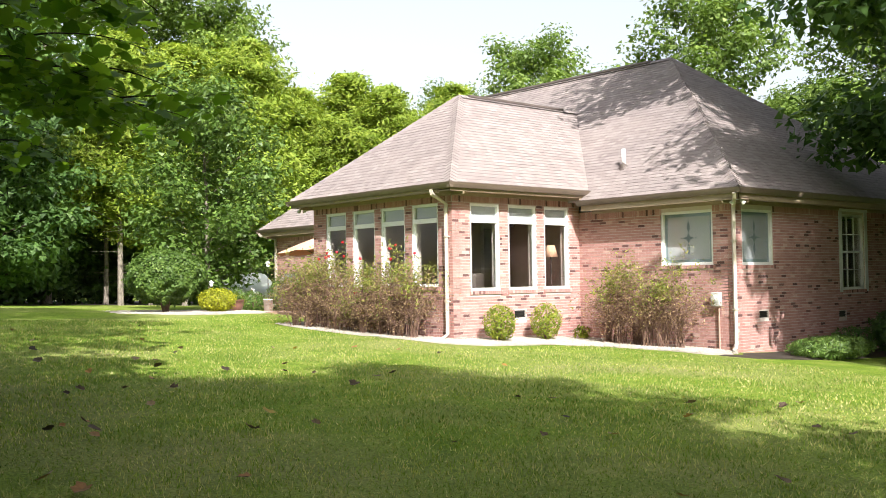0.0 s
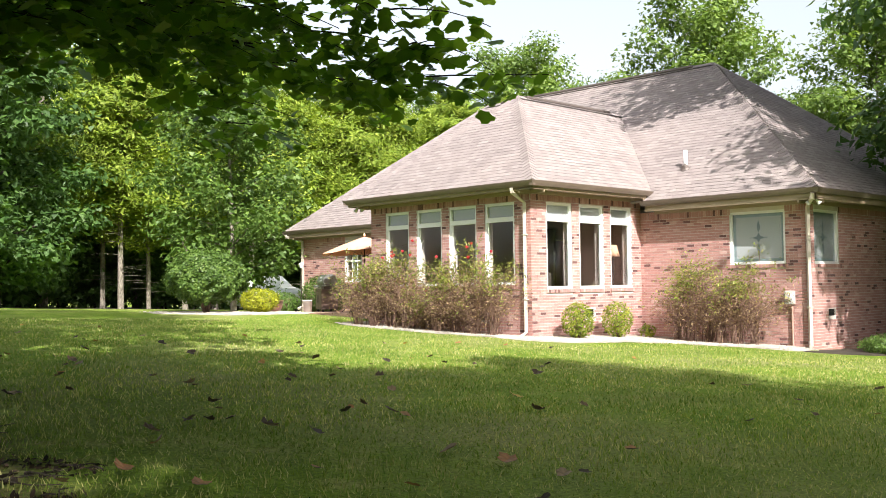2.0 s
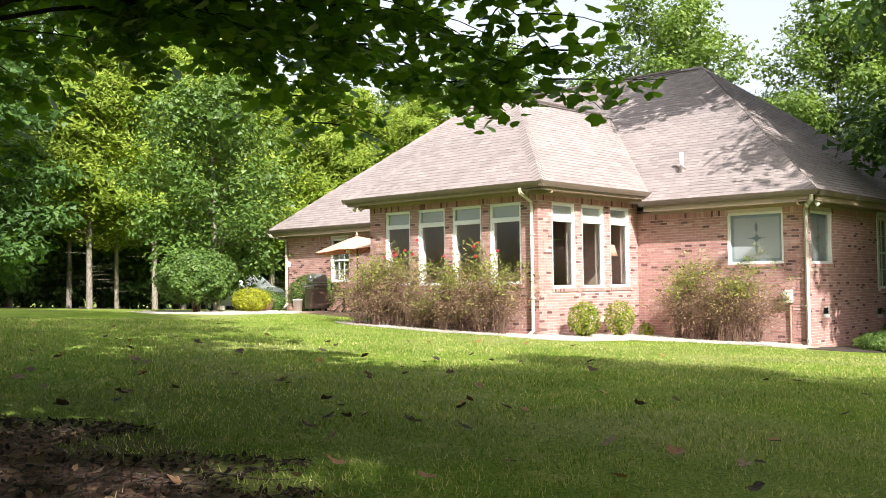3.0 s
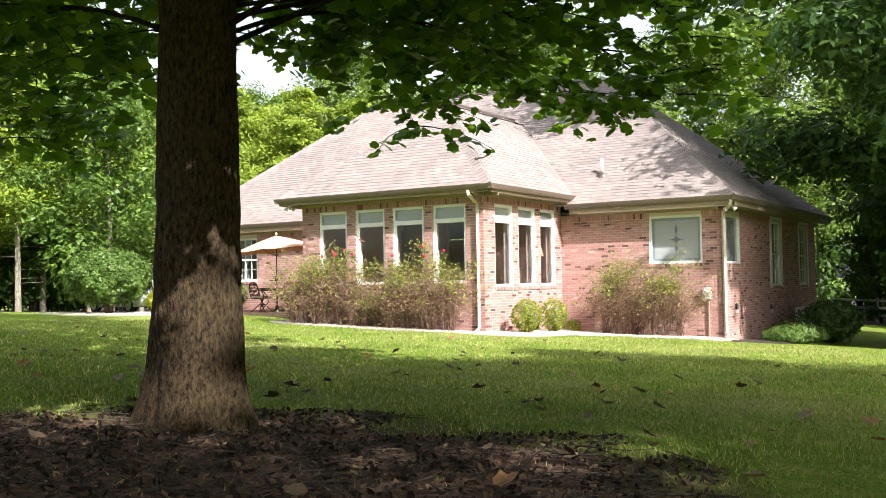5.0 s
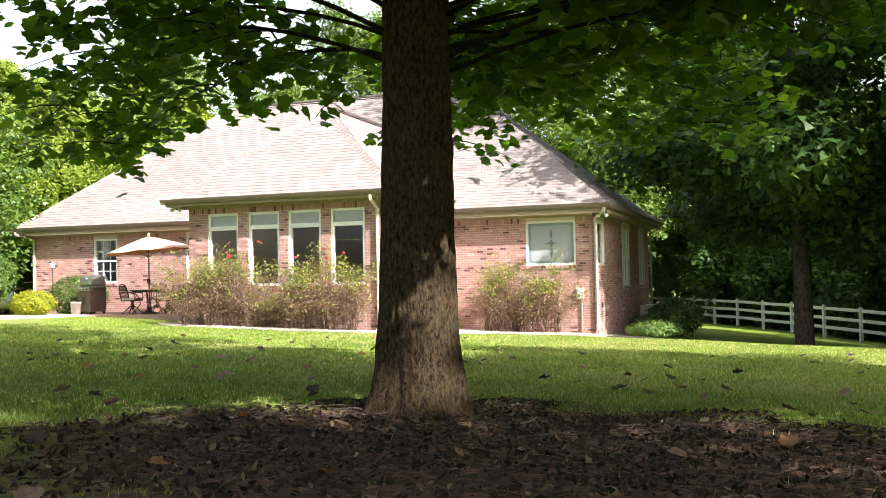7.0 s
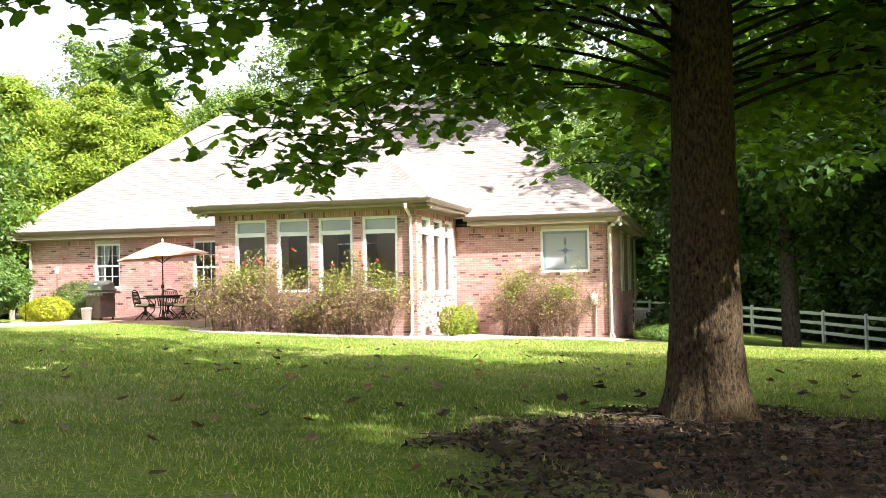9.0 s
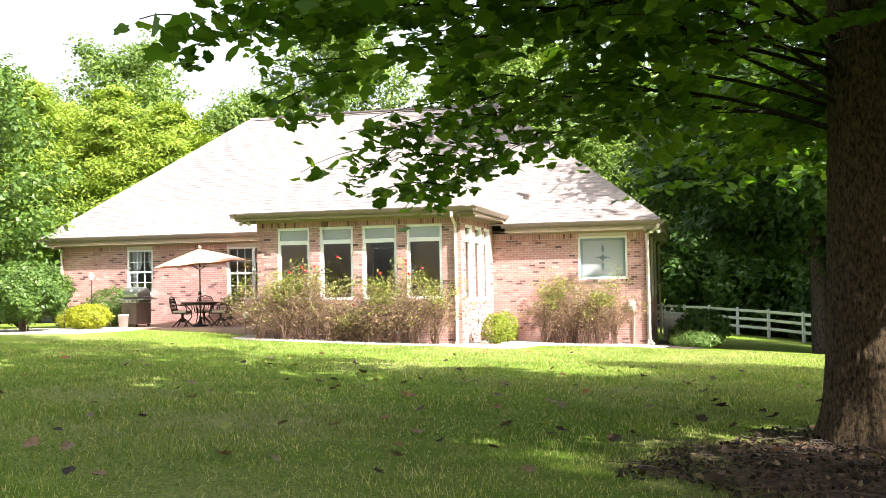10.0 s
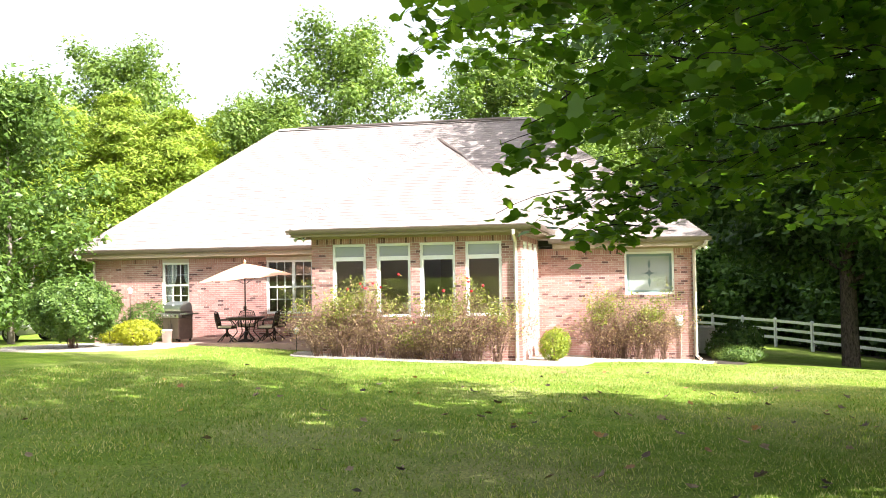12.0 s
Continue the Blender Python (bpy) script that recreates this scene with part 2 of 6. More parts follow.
DRY_LEAF = leafy("withered_leaf", [(0.0, (0.12, 0.07, 0.052)), (0.5, (0.34, 0.22, 0.165)), (1.0, (0.52, 0.38, 0.28))], 0.25, 0.8, 3.0)
BLOOM = leafy("red_petal", [(0.0, (0.42, 0.015, 0.03)), (1.0, (0.62, 0.05, 0.09))], 0.3)
BLADE = leafy("grass_blade", [(0.0, (0.115, 0.21, 0.026)), (0.44, (0.225, 0.305, 0.058)), (0.74, (0.41, 0.41, 0.18)), (1.0, (0.60, 0.54, 0.36))], 0.35, 0.6, 0.5)
SCRAP = leafy("bark_scrap", [(0.0, (0.012, 0.009, 0.007)), (0.55, (0.045, 0.028, 0.021)), (0.9, (0.13, 0.08, 0.06)), (1.0, (0.32, 0.23, 0.16))], 0.05, 0.85, 4.0)
FALLEN = leafy("fallen_leaf", [(0.0, (0.03, 0.02, 0.015)), (0.35, (0.11, 0.066, 0.046)), (0.7, (0.30, 0.215, 0.165)), (0.93, (0.34, 0.15, 0.065)), (1.0, (0.42, 0.29, 0.05))], 0.1, 0.6, 5.0)


# ---------------------------------------------------------------- mesh helpers
def mesh_of(name, verts, faces, material, smooth=False):
    me = bpy.data.meshes.new(name)
    me.from_pydata([tuple(v) for v in verts], [], [tuple(f) for f in faces])
    me.materials.append(material)
    if smooth:
        me.shade_smooth()
    me.update()
    return me


def mesh_np(name, verts, k, material):
    """Many loose faces of k corners each, corners in order."""
    me = bpy.data.meshes.new(name)
    nv = len(verts)
    me.vertices.add(nv)
    me.vertices.foreach_set("co", np.asarray(verts, dtype=np.float32).ravel())
    me.loops.add(nv)
    me.loops.foreach_set("vertex_index", np.arange(nv, dtype=np.int32))
    me.polygons.add(nv // k)
    me.polygons.foreach_set("loop_start", np.arange(0, nv, k, dtype=np.int32))
    me.materials.append(material)
    me.update(calc_edges=True)
    return me


def under(name, me, parent, label="", kind=""):
    ob = new(name, me)
    ob.parent = parent
    return tagged(ob, label, kind=kind)


def part(name, bm, material, parent, label="", smooth=False):
    me = bpy.data.meshes.new(name)
    bm.to_mesh(me)
    bm.free()
    me.materials.append(material)
    if smooth:
        me.shade_smooth()
    return under(name, me, parent, label)


def thing(name, at, label, category, group="", kind="", turn=0.0):
    ob = new(name)
    ob.matrix_world = pose(*at, 0, 0, turn)
    return tagged(ob, label, category, group, kind)


def box(bm, lo, hi, bevel=0.0, m=None):
    b2 = bmesh.new()
    bmesh.ops.create_cube(b2, size=1.0)
    for v in b2.verts:
        v.co = Vector([lo[i] + (v.co[i] + 0.5) * (hi[i] - lo[i]) for i in range(3)])
    if bevel:
        bmesh.ops.bevel(b2, geom=b2.edges[:], offset=bevel, segments=2, affect="EDGES", profile=0.6)
    if m is not None:
        b2.transform(m)
    tmp = bpy.data.meshes.new("tmp")
    b2.to_mesh(tmp)
    b2.free()
    bm.from_mesh(tmp)
    bpy.data.meshes.remove(tmp)
    return bm


def boxes(*items, bevel=0.0):
    bm = bmesh.new()
    for lo, hi in items:
        box(bm, lo, hi, bevel)
    return bm


def tube_data(points, radii, sides=6, lumps=0.0, cap=True):
    """A tapered tube along a line of points."""
    pts = [Vector(p) for p in points]
    V, F = [], []
    side = None
    for i, p in enumerate(pts):
        d = (pts[min(i + 1, len(pts) - 1)] - pts[max(i - 1, 0)]).normalized()
        if side is None:
            side = d.cross(Vector((0.3, 0.9, 0.2)) if abs(d.z) > 0.8 else Vector((0, 0, 1))).normalized()
        side = (side - d * side.dot(d)).normalized()
        up = d.cross(side)
        for k in range(sides):
            a = 2 * math.pi * k / sides
            r = radii[i] * (1 + lumps * math.sin(3 * a + i * 0.7) * 0.5)
            V.append(p + (side * math.cos(a) + up * math.sin(a)) * r)
    for i in range(len(pts) - 1):
        for k in range(sides):
            a, b = i * sides + k, i * sides + (k + 1) % sides
            F.append((a, b, b + sides, a + sides))
    if cap:
        F.append(tuple(range(sides))[::-1])
        F.append(tuple((len(pts) - 1) * sides + k for k in range(sides)))
    return V, F


def tubes(name, lines, material, smooth=True):
    """lines: (points, radii, sides). One mesh."""
    V, F = [], []
    for pts, rad, sides in lines:
        v, f = tube_data(pts, rad, sides)
        o = len(V)
        V += v
        F += [tuple(i + o for i in q) for q in f]
    return mesh_of(name, V, F, material, smooth)


def lathe(profile, sides=24):
    bm = bmesh.new()
    rings = [[bm.verts.new((r * math.cos(2 * math.pi * k / sides), r * math.sin(2 * math.pi * k / sides), z)) for k in range(sides)] for r, z in profile]
    for a, b in zip(rings, rings[1:]):
        for k in range(sides):
            bm.faces.new((a[k], a[(k + 1) % sides], b[(k + 1) % sides], b[k]))
    bm.faces.new(rings[0][::-1])
    bm.faces.new(rings[-1])
    return bm


LEAF_OVAL = np.array([(0, -0.5), (0.26, -0.12), (0.2, 0.25), (0, 0.55), (-0.2, 0.25), (-0.26, -0.12)])
LEAF_LOBED = np.array([(0.0, -0.40), (0.22, -0.46), (0.50, -0.24), (0.40, -0.02), (0.47, 0.26), (0.26, 0.30), (0.10, 0.50),
                       (-0.10, 0.50), (-0.26, 0.30), (-0.47, 0.26), (-0.40, -0.02), (-0.50, -0.24), (-0.22, -0.46)])
LEAF_TRI = np.array([(0.0, -0.55), (0.36, 0.30), (-0.36, 0.42)])
LEAF_NEEDLE = np.array([(0.0, -0.65), (0.24, 0.35), (-0.2, 0.6)])
LEAF_SPRAY = np.array([(0, -0.6), (0.14, -0.1), (0, 0.6), (-0.14, -0.1)])


def leaf_cloud(rng, centres, sizes, shape, lean=0.5, normals=None):
    """Corners of loose leaves at the centres, with random turn; lean: how far from level."""
    n = len(centres)
    if normals is None:
        normals = rng.normal(size=(n, 3)) * lean
        normals[:, 2] += 1.0 - 0.4 * lean
    normals = normals / np.linalg.norm(normals, axis=1, keepdims=True)
    ref = rng.normal(size=(n, 3))
    u = np.cross(normals, ref)
    u /= np.linalg.norm(u, axis=1, keepdims=True)
    v = np.cross(normals, u)
    fold = np.abs(shape[:, 0]) * 0.25
    P = (centres[:, None, :] + sizes[:, None, None] * (shape[None, :, 0, None] * u[:, None, :] + shape[None, :, 1, None] * v[:, None, :]
                                                     - fold[None, :, None] * normals[:, None, :]))
    return P.reshape(-1, 3)


# ---------------------------------------------------------------- ground
def soft_clip(v, lo, hi):
    v = np.asarray(v, dtype=float)
    return lo + np.logaddexp(0, (v - lo) / 3.0) * 3.0 - np.logaddexp(0, (v - hi) / 3.0) * 3.0


def gz(x, y):
    """Height of the lawn."""
    x, y = np.asarray(x, dtype=float), np.asarray(y, dtype=float)
    z = 0.119 - 0.0356 * soft_clip(x, -14, 40) - 0.0346 * soft_clip(y, -34, 45)
    rise = 0.03 * np.exp(-((x - 7.1) ** 2 + (y + 16.4) ** 2) / 1.2)
    rise = rise + 0.14 * np.exp(-((x + 10.0) / 3.6) ** 2 - ((y - 0.5) / 2.4) ** 2)
    dip = 0.085 * (soft_clip(x, 7.0, 26) - 7.0) / (1 + np.exp(-(y - 5.5) / 1.3))  # the side lawn falls away to the fence
    wave = 0.015 * np.sin(x * 1.3 + 0.7 * y) * np.sin(y * 0.9 - 0.4 * x)
    return z + rise - dip + wave


def g1(x, y):
    return float(gz(x, y))


def ground():
    xs = np.concatenate([[-1500, -700, -300, -150, -100, -70], np.arange(-50, -12, 2.0), np.arange(-12, 20, 0.4), np.arange(20, 50, 2.0), [70, 100, 150, 300, 700, 1500]])
    ys = np.concatenate([[-1500, -700, -300, -150, -100, -70, -50], np.arange(-40, -28, 2.0), np.arange(-28, 6, 0.4), np.arange(6, 52, 2.0), [70, 100, 150, 300, 700, 1500]])
    X, Y = np.meshgrid(xs, ys)
    Z = gz(X, Y)
    V = np.c_[X.ravel(), Y.ravel(), Z.ravel()]
    w = len(xs)
    F = [(j * w + i, j * w + i + 1, (j + 1) * w + i + 1, (j + 1) * w + i) for j in range(len(ys) - 1) for i in range(w - 1)]
    ob = new("ground", mesh_of("ground", V, F, TURF, True))
    tagged(ob, "mown green lawn with dry patches and bare earth under a tree", "lawn", kind="structure")


ground()

# ---------------------------------------------------------------- the house
WY, SX, DX, CX, BACK = 4.455, -5.78, 4.6, -15.04, 15.8   # wall planes
ZS, ZM = 3.56, 3.22                                       # soffits: sun room, main
house = thing("house", (0, 0, 0), "red brick one-storey house with a brown hipped shingle roof", "house")


def wall_mesh(name, length, z0, z1, thick, holes):
    """A wall slab along +x, outer face at y = 0, thickness to +y, with holes (u0, u1, za, zb)."""
    us = sorted({0.0, length, *[h[0] for h in holes], *[h[1] for h in holes]})
    zs = sorted({z0, z1, *[h[2] for h in holes], *[h[3] for h in holes]})

    def solid(i, j):
        if i < 0 or j < 0 or i >= len(us) - 1 or j >= len(zs) - 1:
            return False
        u, z = (us[i] + us[i + 1]) / 2, (zs[j] + zs[j + 1]) / 2
        return not any(h[0] < u < h[1] and h[2] < z < h[3] for h in holes)

    V, F = [], []

    def quad(*p):
        o = len(V)
        V.extend(p)
        F.append((o, o + 1, o + 2, o + 3))

    for i in range(len(us) - 1):
        for j in range(len(zs) - 1):
            if not solid(i, j):
                continue
            a, b, c, d, t = us[i], us[i + 1], zs[j], zs[j + 1], thick
            quad((a, 0, c), (b, 0, c), (b, 0, d), (a, 0, d))
            quad((b, t, c), (a, t, c), (a, t, d), (b, t, d))
            if not solid(i - 1, j):
                quad((a, t, c), (a, 0, c), (a, 0, d), (a, t, d))
            if not solid(i + 1, j):
                quad((b, 0, c), (b, t, c), (b, t, d), (b, 0, d))
            if not solid(i, j - 1):
                quad((a, 0, c), (a, t, c), (b, t, c), (b, 0, c))
            if not solid(i, j + 1):
                quad((a, 0, d), (b, 0, d), (b, t, d), (a, t, d))
    return mesh_of(name, V, F, MORTAR)


def brick_layout(length, z0, z1, holes, seed):
    """Rectangles (u0, u1, za, zb) of a running bond with a row of upright bricks at the top and upright-laid sills."""
    rng = random.Random(seed)
    out = []
    top = z1 - 0.205
    k = 0
    z = top
    while z > z0:
        za, zb = z - 0.0677, z - 0.0095
        off = 0.1016 if k % 2 else 0.0
        u = -off
        while u < length:
            spans = [(max(u, 0.0), min(u + 0.1937, length))]
            for h in holes:
                if h[2] - 0.085 < zb and h[3] > za:
                    nxt = []
                    for a, b in spans:
                        if b <= h[0] or a >= h[1]:
                            nxt.append((a, b))
                        else:
                            nxt += [(a, h[0]), (h[1], b)]
                    spans = nxt
            out += [(a, b, za, zb) for a, b in spans if b - a > 0.03]
            u += 0.2032
        z -= 0.0677
        k += 1
    u = 0.004
    while u < length - 0.05:
        if not any(h[0] < u + 0.03 < h[1] and h[3] > top for h in holes):
            out.append((u, min(u + 0.058, length), top + 0.002, z1))
        u += 0.0677
    return out


BRICK_FACES = [(0, 1, 2, 3), (4, 0, 3, 7), (1, 5, 6, 2), (3, 2, 6, 7), (4, 5, 1, 0)]


def brick_corners(u0, u1, za, zb, d):
    return [(u0, -d, za), (u1, -d, za), (u1, -d, zb), (u0, -d, zb), (u0, 0.004, za), (u1, 0.004, za), (u1, 0.004, zb), (u0, 0.004, zb)]


PIECES = []  # bricks to be laid singly, at the end of the file


def build_wall(name, at, turn, length, z0, z1, holes, seed, bricks=True, single=None):
    """at: foot of the wall's left end as seen from outside; turn: degrees of its run from +x."""
    w = under(name, wall_mesh(name, length, z0, z1, 0.28, holes), house, "red brick wall with pale mortar" if bricks else "")
    w.matrix_basis = pose(at[0], at[1], 0, 0, 0, turn)
    if not bricks:
        return w
    rng = random.Random(seed)
    V, F = [], []
    for u0, u1, za, zb in brick_layout(length, z0, z1, holes, seed):
        d = 0.006 + rng.uniform(-0.002, 0.003)
        if single and single[0] < u0 < single[1] and single[2] < za < single[3] and u1 - u0 > 0.19 and zb - za < 0.1:
            PIECES.append((w, u0, za, d))
            continue
        o = len(V)
        V += brick_corners(u0, u1, za, zb, d)
        F += [tuple(i + o for i in f) for f in BRICK_FACES]
    for h in holes:  # sloping brick sill, bricks on edge
        if h[2] < 1.0 and h[1] - h[0] < 0.5:
            continue
        u = h[0] - 0.03
        while u < h[1] + 0.02:
            o = len(V)
            V += [(a, b, c) for a, b, c in brick_corners(u, u + 0.058, h[2] - 0.085, h[2] - 0.004, 0.035 + rng.uniform(-.003, .003))]
            F += [tuple(i + o for i in f) for f in BRICK_FACES]
            u += 0.0677
    under("brickwork", mesh_of("brickwork", V, F, BRICK), w, "weathered red and pink bricks", "stuff")
    return w


A_WIN = [(-5.18, -4.24), (-3.93, -2.99), (-2.72, -1.76), (-1.48, -0.51)]
S_WIN = [(0.56, 1.54), (1.83, 2.82), (3.11, 4.03)]
AZ, SZ = (1.36, 3.345), (1.25, 3.335)
B_WIN, BZ = (2.61, 4.07), (1.78, 3.07)
C_WIN, CZ = (-12.54, -11.58), (1.54, 3.04)
C2_WIN, C2Z = (-8.87, -7.02), (1.32, 3.05)
D1, D1Z = (4.80, 6.14), (1.76, 3.06)
D2, D2Z = (9.48, 10.70), (1.10, 3.08)
D3, D3Z = (13.3, 14.4), (1.10, 3.08)
vent_holes = [(2.0, 2.40, 0.56, 0.74)]

build_wall("wall", (SX, 0), 0, -SX, -0.6, ZS, [(a - SX, b - SX, *AZ) for a, b in A_WIN] + [(3.95, 4.35, 0.52, 0.70)], 1, single=(4.4, 5.78, 0.9, 3.3))
build_wall("wall", (0, 0), 90, WY, -0.6, ZS, [(a, b, *SZ) for a, b in S_WIN] + vent_holes, 2, single=(0.0, 2.0, 0.2, 1.25))
build_wall("wall", (0, WY), 0, DX, -0.9, ZM, [(*B_WIN, *BZ)], 3, single=(2.4, 4.6, 0.9, 1.75))
build_wall("wall", (CX, WY), 0, SX - CX, -0.2, ZM, [(C_WIN[0] - CX, C_WIN[1] - CX, *CZ), (C2_WIN[0] - CX, C2_WIN[1] - CX, *C2Z)], 4)
build_wall("wall", (DX, WY), 90, BACK - WY, -1.6, ZM, [(a - WY, b - WY, *z) for (a, b), z in ((D1, D1Z), (D2, D2Z), (D3, D3Z))]
           + [(1.02, 1.42, 0.52, 0.68), (4.8, 5.2, 0.40, 0.56)], 5)
build_wall("wall", (SX, WY), -90, WY, -0.2, ZS, [], 6)
build_wall("wall", (CX, BACK), -90, BACK - WY, -0.6, ZM, [], 7, bricks=False)
build_wall("wall", (DX, BACK), 180, DX - CX, -1.6, ZM, [], 8, bricks=False)


def foundation_vent(at, turn, w, h):
    m = pose(*at, 0, 0, turn)
    bm = boxes(((0, 0.05, 0), (w, 0.07, h)))
    v = part("vent", bm, DARK, house, "dark foundation vent")
    v.matrix_basis = m
    for k in range(4):
        s = part("slat", boxes(((0.01, 0.02, h * (k + 0.2) / 4), (w - 0.01, 0.05, h * (k + 0.5) / 4))), DARK, v)


foundation_vent((SX + 3.95, 0, 0.52), 0, 0.40, 0.18)
foundation_vent((0, 2.0, 0.56), 90, 0.40, 0.18)
foundation_vent((DX, WY + 1.02, 0.52), 90, 0.40, 0.16)
foundation_vent((DX, WY + 4.8, 0.40), 90, 0.40, 0.16)


def window(at, turn, w, h, style, label):
    """Outer face of the wall at local y = 0. Styles: tall (transom over one pane), sash (six over six), pair (two sashes), picture (frosted)."""
    f = 0.062
    y0, y1 = 0.02, 0.11
    fr = boxes(((0, y0, 0), (f, y1, h)), ((w - f, y0, 0), (w, y1, h)), ((f, y0, 0), (w - f, y1, f * 1.1)), ((f, y0, h - f), (w - f, y1, h)), bevel=0.006)
    box(fr, (-0.0, y0 - 0.022, 0), (w, y0 + 0.01, 0.028), 0.004)
    win = part("window", fr, WHITE, house, label)
    win.matrix_basis = pose(*at, 0, 0, turn)

    def glass(a, b, c, d, material=PANE, y=0.075):
        g = part("pane", boxes(((a, y, c), (b, y + 0.005, d))), material, win)
        if material is PANE:
            g.visible_shadow = False
        return g

    if style == "tall":
        t = h - 0.40
        part("transom_bar", boxes(((f, y0 - 0.006, t - 0.055), (w - f, y1, t + 0.055)), bevel=0.006), WHITE, win)
        part("transom_blind", boxes(((f, 0.088, t + 0.055), (w - f, 0.096, h - f))), FROST, win, "pale frosted transom panel")
        glass(f, w - f, t + 0.055, h - f)
        glass(f, w - f, f * 1.1, t - 0.055)
        for a in (f, w - f - 0.022):
            part("stop", boxes(((a, 0.05, f * 1.1), (a + 0.022, 0.073, t - 0.055))), WHITE, win)
    elif style in ("sash", "pair"):
        cols = [(0, w)] if style == "sash" else [(0, w / 2), (w / 2, w)]
        if style == "pair":
            part("mullion", boxes(((w / 2 - 0.05, y0 - 0.004, f), (w / 2 + 0.05, y1, h - f)), bevel=0.005), WHITE, win)
        part("meeting_rail", boxes(((f, y0 + 0.012, h / 2 - 0.028), (w - f, y1 - 0.01, h / 2 + 0.028)), bevel=0.004), WHITE, win)
        for a, b in cols:
            a2, b2 = (a + f if a == 0 else a + 0.05), (b - f if b == w else b - 0.05)
            glass(a2, b2, f * 1.1, h - f)
            for k in (1, 2):
                x = a2 + (b2 - a2) * k / 3
                part("muntin", boxes(((x - 0.011, 0.058, f), (x + 0.011, 0.088, h - f))), WHITE, win)
            for z0, z1 in ((f, h / 2), (h / 2, h - f)):
                z = (z0 + z1) / 2 + (0.0)
                part("muntin", boxes(((a2, 0.060, z - 0.011), (b2, 0.086, z + 0.011))), WHITE, win)
    else:
        glass(f, w - f, f * 1.1, h - f)
        part("frosted_panel", boxes(((f, 0.09, f), (w - f, 0.10, h - f))), FROST, win, "pale frosted panel")
        e = 0.075
        bm = boxes(((f, 0.086, f), (f + e, 0.0895, h - f)), ((w - f - e, 0.086, f), (w - f, 0.0895, h - f)), ((f + e, 0.086, f), (w - f - e, 0.0895, f + e)), ((f + e, 0.086, h - f - e), (w - f - e, 0.0895, h - f)))
        part("border", bm, FROSTED_EDGE, win, "darker etched border")
        cx, cz = w / 2, h / 2
        bm = bmesh.new()

        def petal(pts):
            vs = [bm.verts.new((cx + x, 0.0855, cz + z)) for x, z in pts]
            vb = [bm.verts.new((cx + x, 0.0895, cz + z)) for x, z in pts]
            bm.faces.new(vs)
            for i in range(len(vs)):
                bm.faces.new((vs[i], vb[i], vb[(i + 1) % len(vs)], vs[(i + 1) % len(vs)]))

        petal([(0, -0.12), (0.05, -0.04), (0.17, 0), (0.05, 0.04), (0, 0.12), (-0.05, 0.04), (-0.17, 0), (-0.05, -0.04)])
        for s in (1, -1):
            petal([(0, s * 0.13), (0.035, s * 0.2), (0.045, s * 0.27), (0.02, s * 0.36), (0, s * 0.42), (-0.02, s * 0.36), (-0.045, s * 0.27), (-0.035, s * 0.2)])
            for q in (1, -1):
                petal([(q * 0.17, 0), (q * 0.2, 0.018), (q * 0.24, 0), (q * 0.2, -0.018)])
        part("ornament", bm, LEADED, win, "dark etched diamond and petal ornament")
    return win


for a, b in A_WIN:
    window((a, 0, AZ[0]), 0, b - a, AZ[1] - AZ[0], "tall", "tall white window with a transom")
for a, b in S_WIN:
    window((0, a, SZ[0]), 90, b - a, SZ[1] - SZ[0], "tall", "tall white window with a transom")
window((B_WIN[0], WY, BZ[0]), 0, B_WIN[1] - B_WIN[0], BZ[1] - BZ[0], "picture", "white window with frosted ornamental glass")
window((DX, D1[0], D1Z[0]), 90, D1[1] - D1[0], D1Z[1] - D1Z[0], "picture", "white window with frosted ornamental glass in shade")
window((C_WIN[0], WY, CZ[0]), 0, C_WIN[1] - C_WIN[0], CZ[1] - CZ[0], "sash", "white six-over-six sash window")
window((C2_WIN[0], WY, C2Z[0]), 0, C2_WIN[1] - C2_WIN[0], C2Z[1] - C2Z[0], "pair", "white paired six-over-six sash window")
for dd, dz in ((D2, D2Z), (D3, D3Z)):
    wob = window((DX, dd[0], dz[0]), 90, dd[1] - dd[0], dz[1] - dz[0], "sash", "white sash window with wide surround in shade")
    w, h = dd[1] - dd[0], dz[1] - dz[0]
    part("surround", boxes(((-0.16, -0.03, -0.06), (-0.005, 0.02, h + 0.06)), ((w + 0.005, -0.03, -0.06), (w + 0.16, 0.02, h + 0.06)), ((-0.16, -0.045, h + 0.065), (w + 0.16, 0.02, h + 0.14)), bevel=0.006), SILVERED, wob, "greyish white casing")

# roof -----------------------------------------------------------
EM, ES = 3.50, 3.77           # eave heights of the shingles
LX, RX, FY, BY = CX - 0.45, DX + 0.45, WY - 0.45, BACK + 0.45
PL, PR = Vector((-10.3, 9.6, 8.13)), Vector((-0.7, 9.6, 8.13))
c_fl, c_fr, c_br, c_bl = (Vector((LX, FY, EM)), Vector((RX, FY, EM)), Vector((RX, BY, EM)), Vector((LX, BY, EM)))
s_l, s_r, s_f = SX - 0.45, 0.45, -0.45
HT = Vector((-2.89, 2.89, 6.58))
VT = Vector((-2.89, 7.74, 6.58))
s_fl, s_fr = Vector((s_l, s_f, ES)), Vector((s_r, s_f, ES))
s_br, s_bl = Vector((s_r, 4.33, ES)), Vector((s_l, 4.33, ES))
SLOPES = [[c_fl, c_fr, PR, PL], [c_fr, c_br, PR], [c_br, c_bl, PL, PR], [c_bl, c_fl, PL],
          [s_fl, s_fr, HT], [s_fr, s_br, VT, HT], [s_bl, s_fl, HT, VT]]


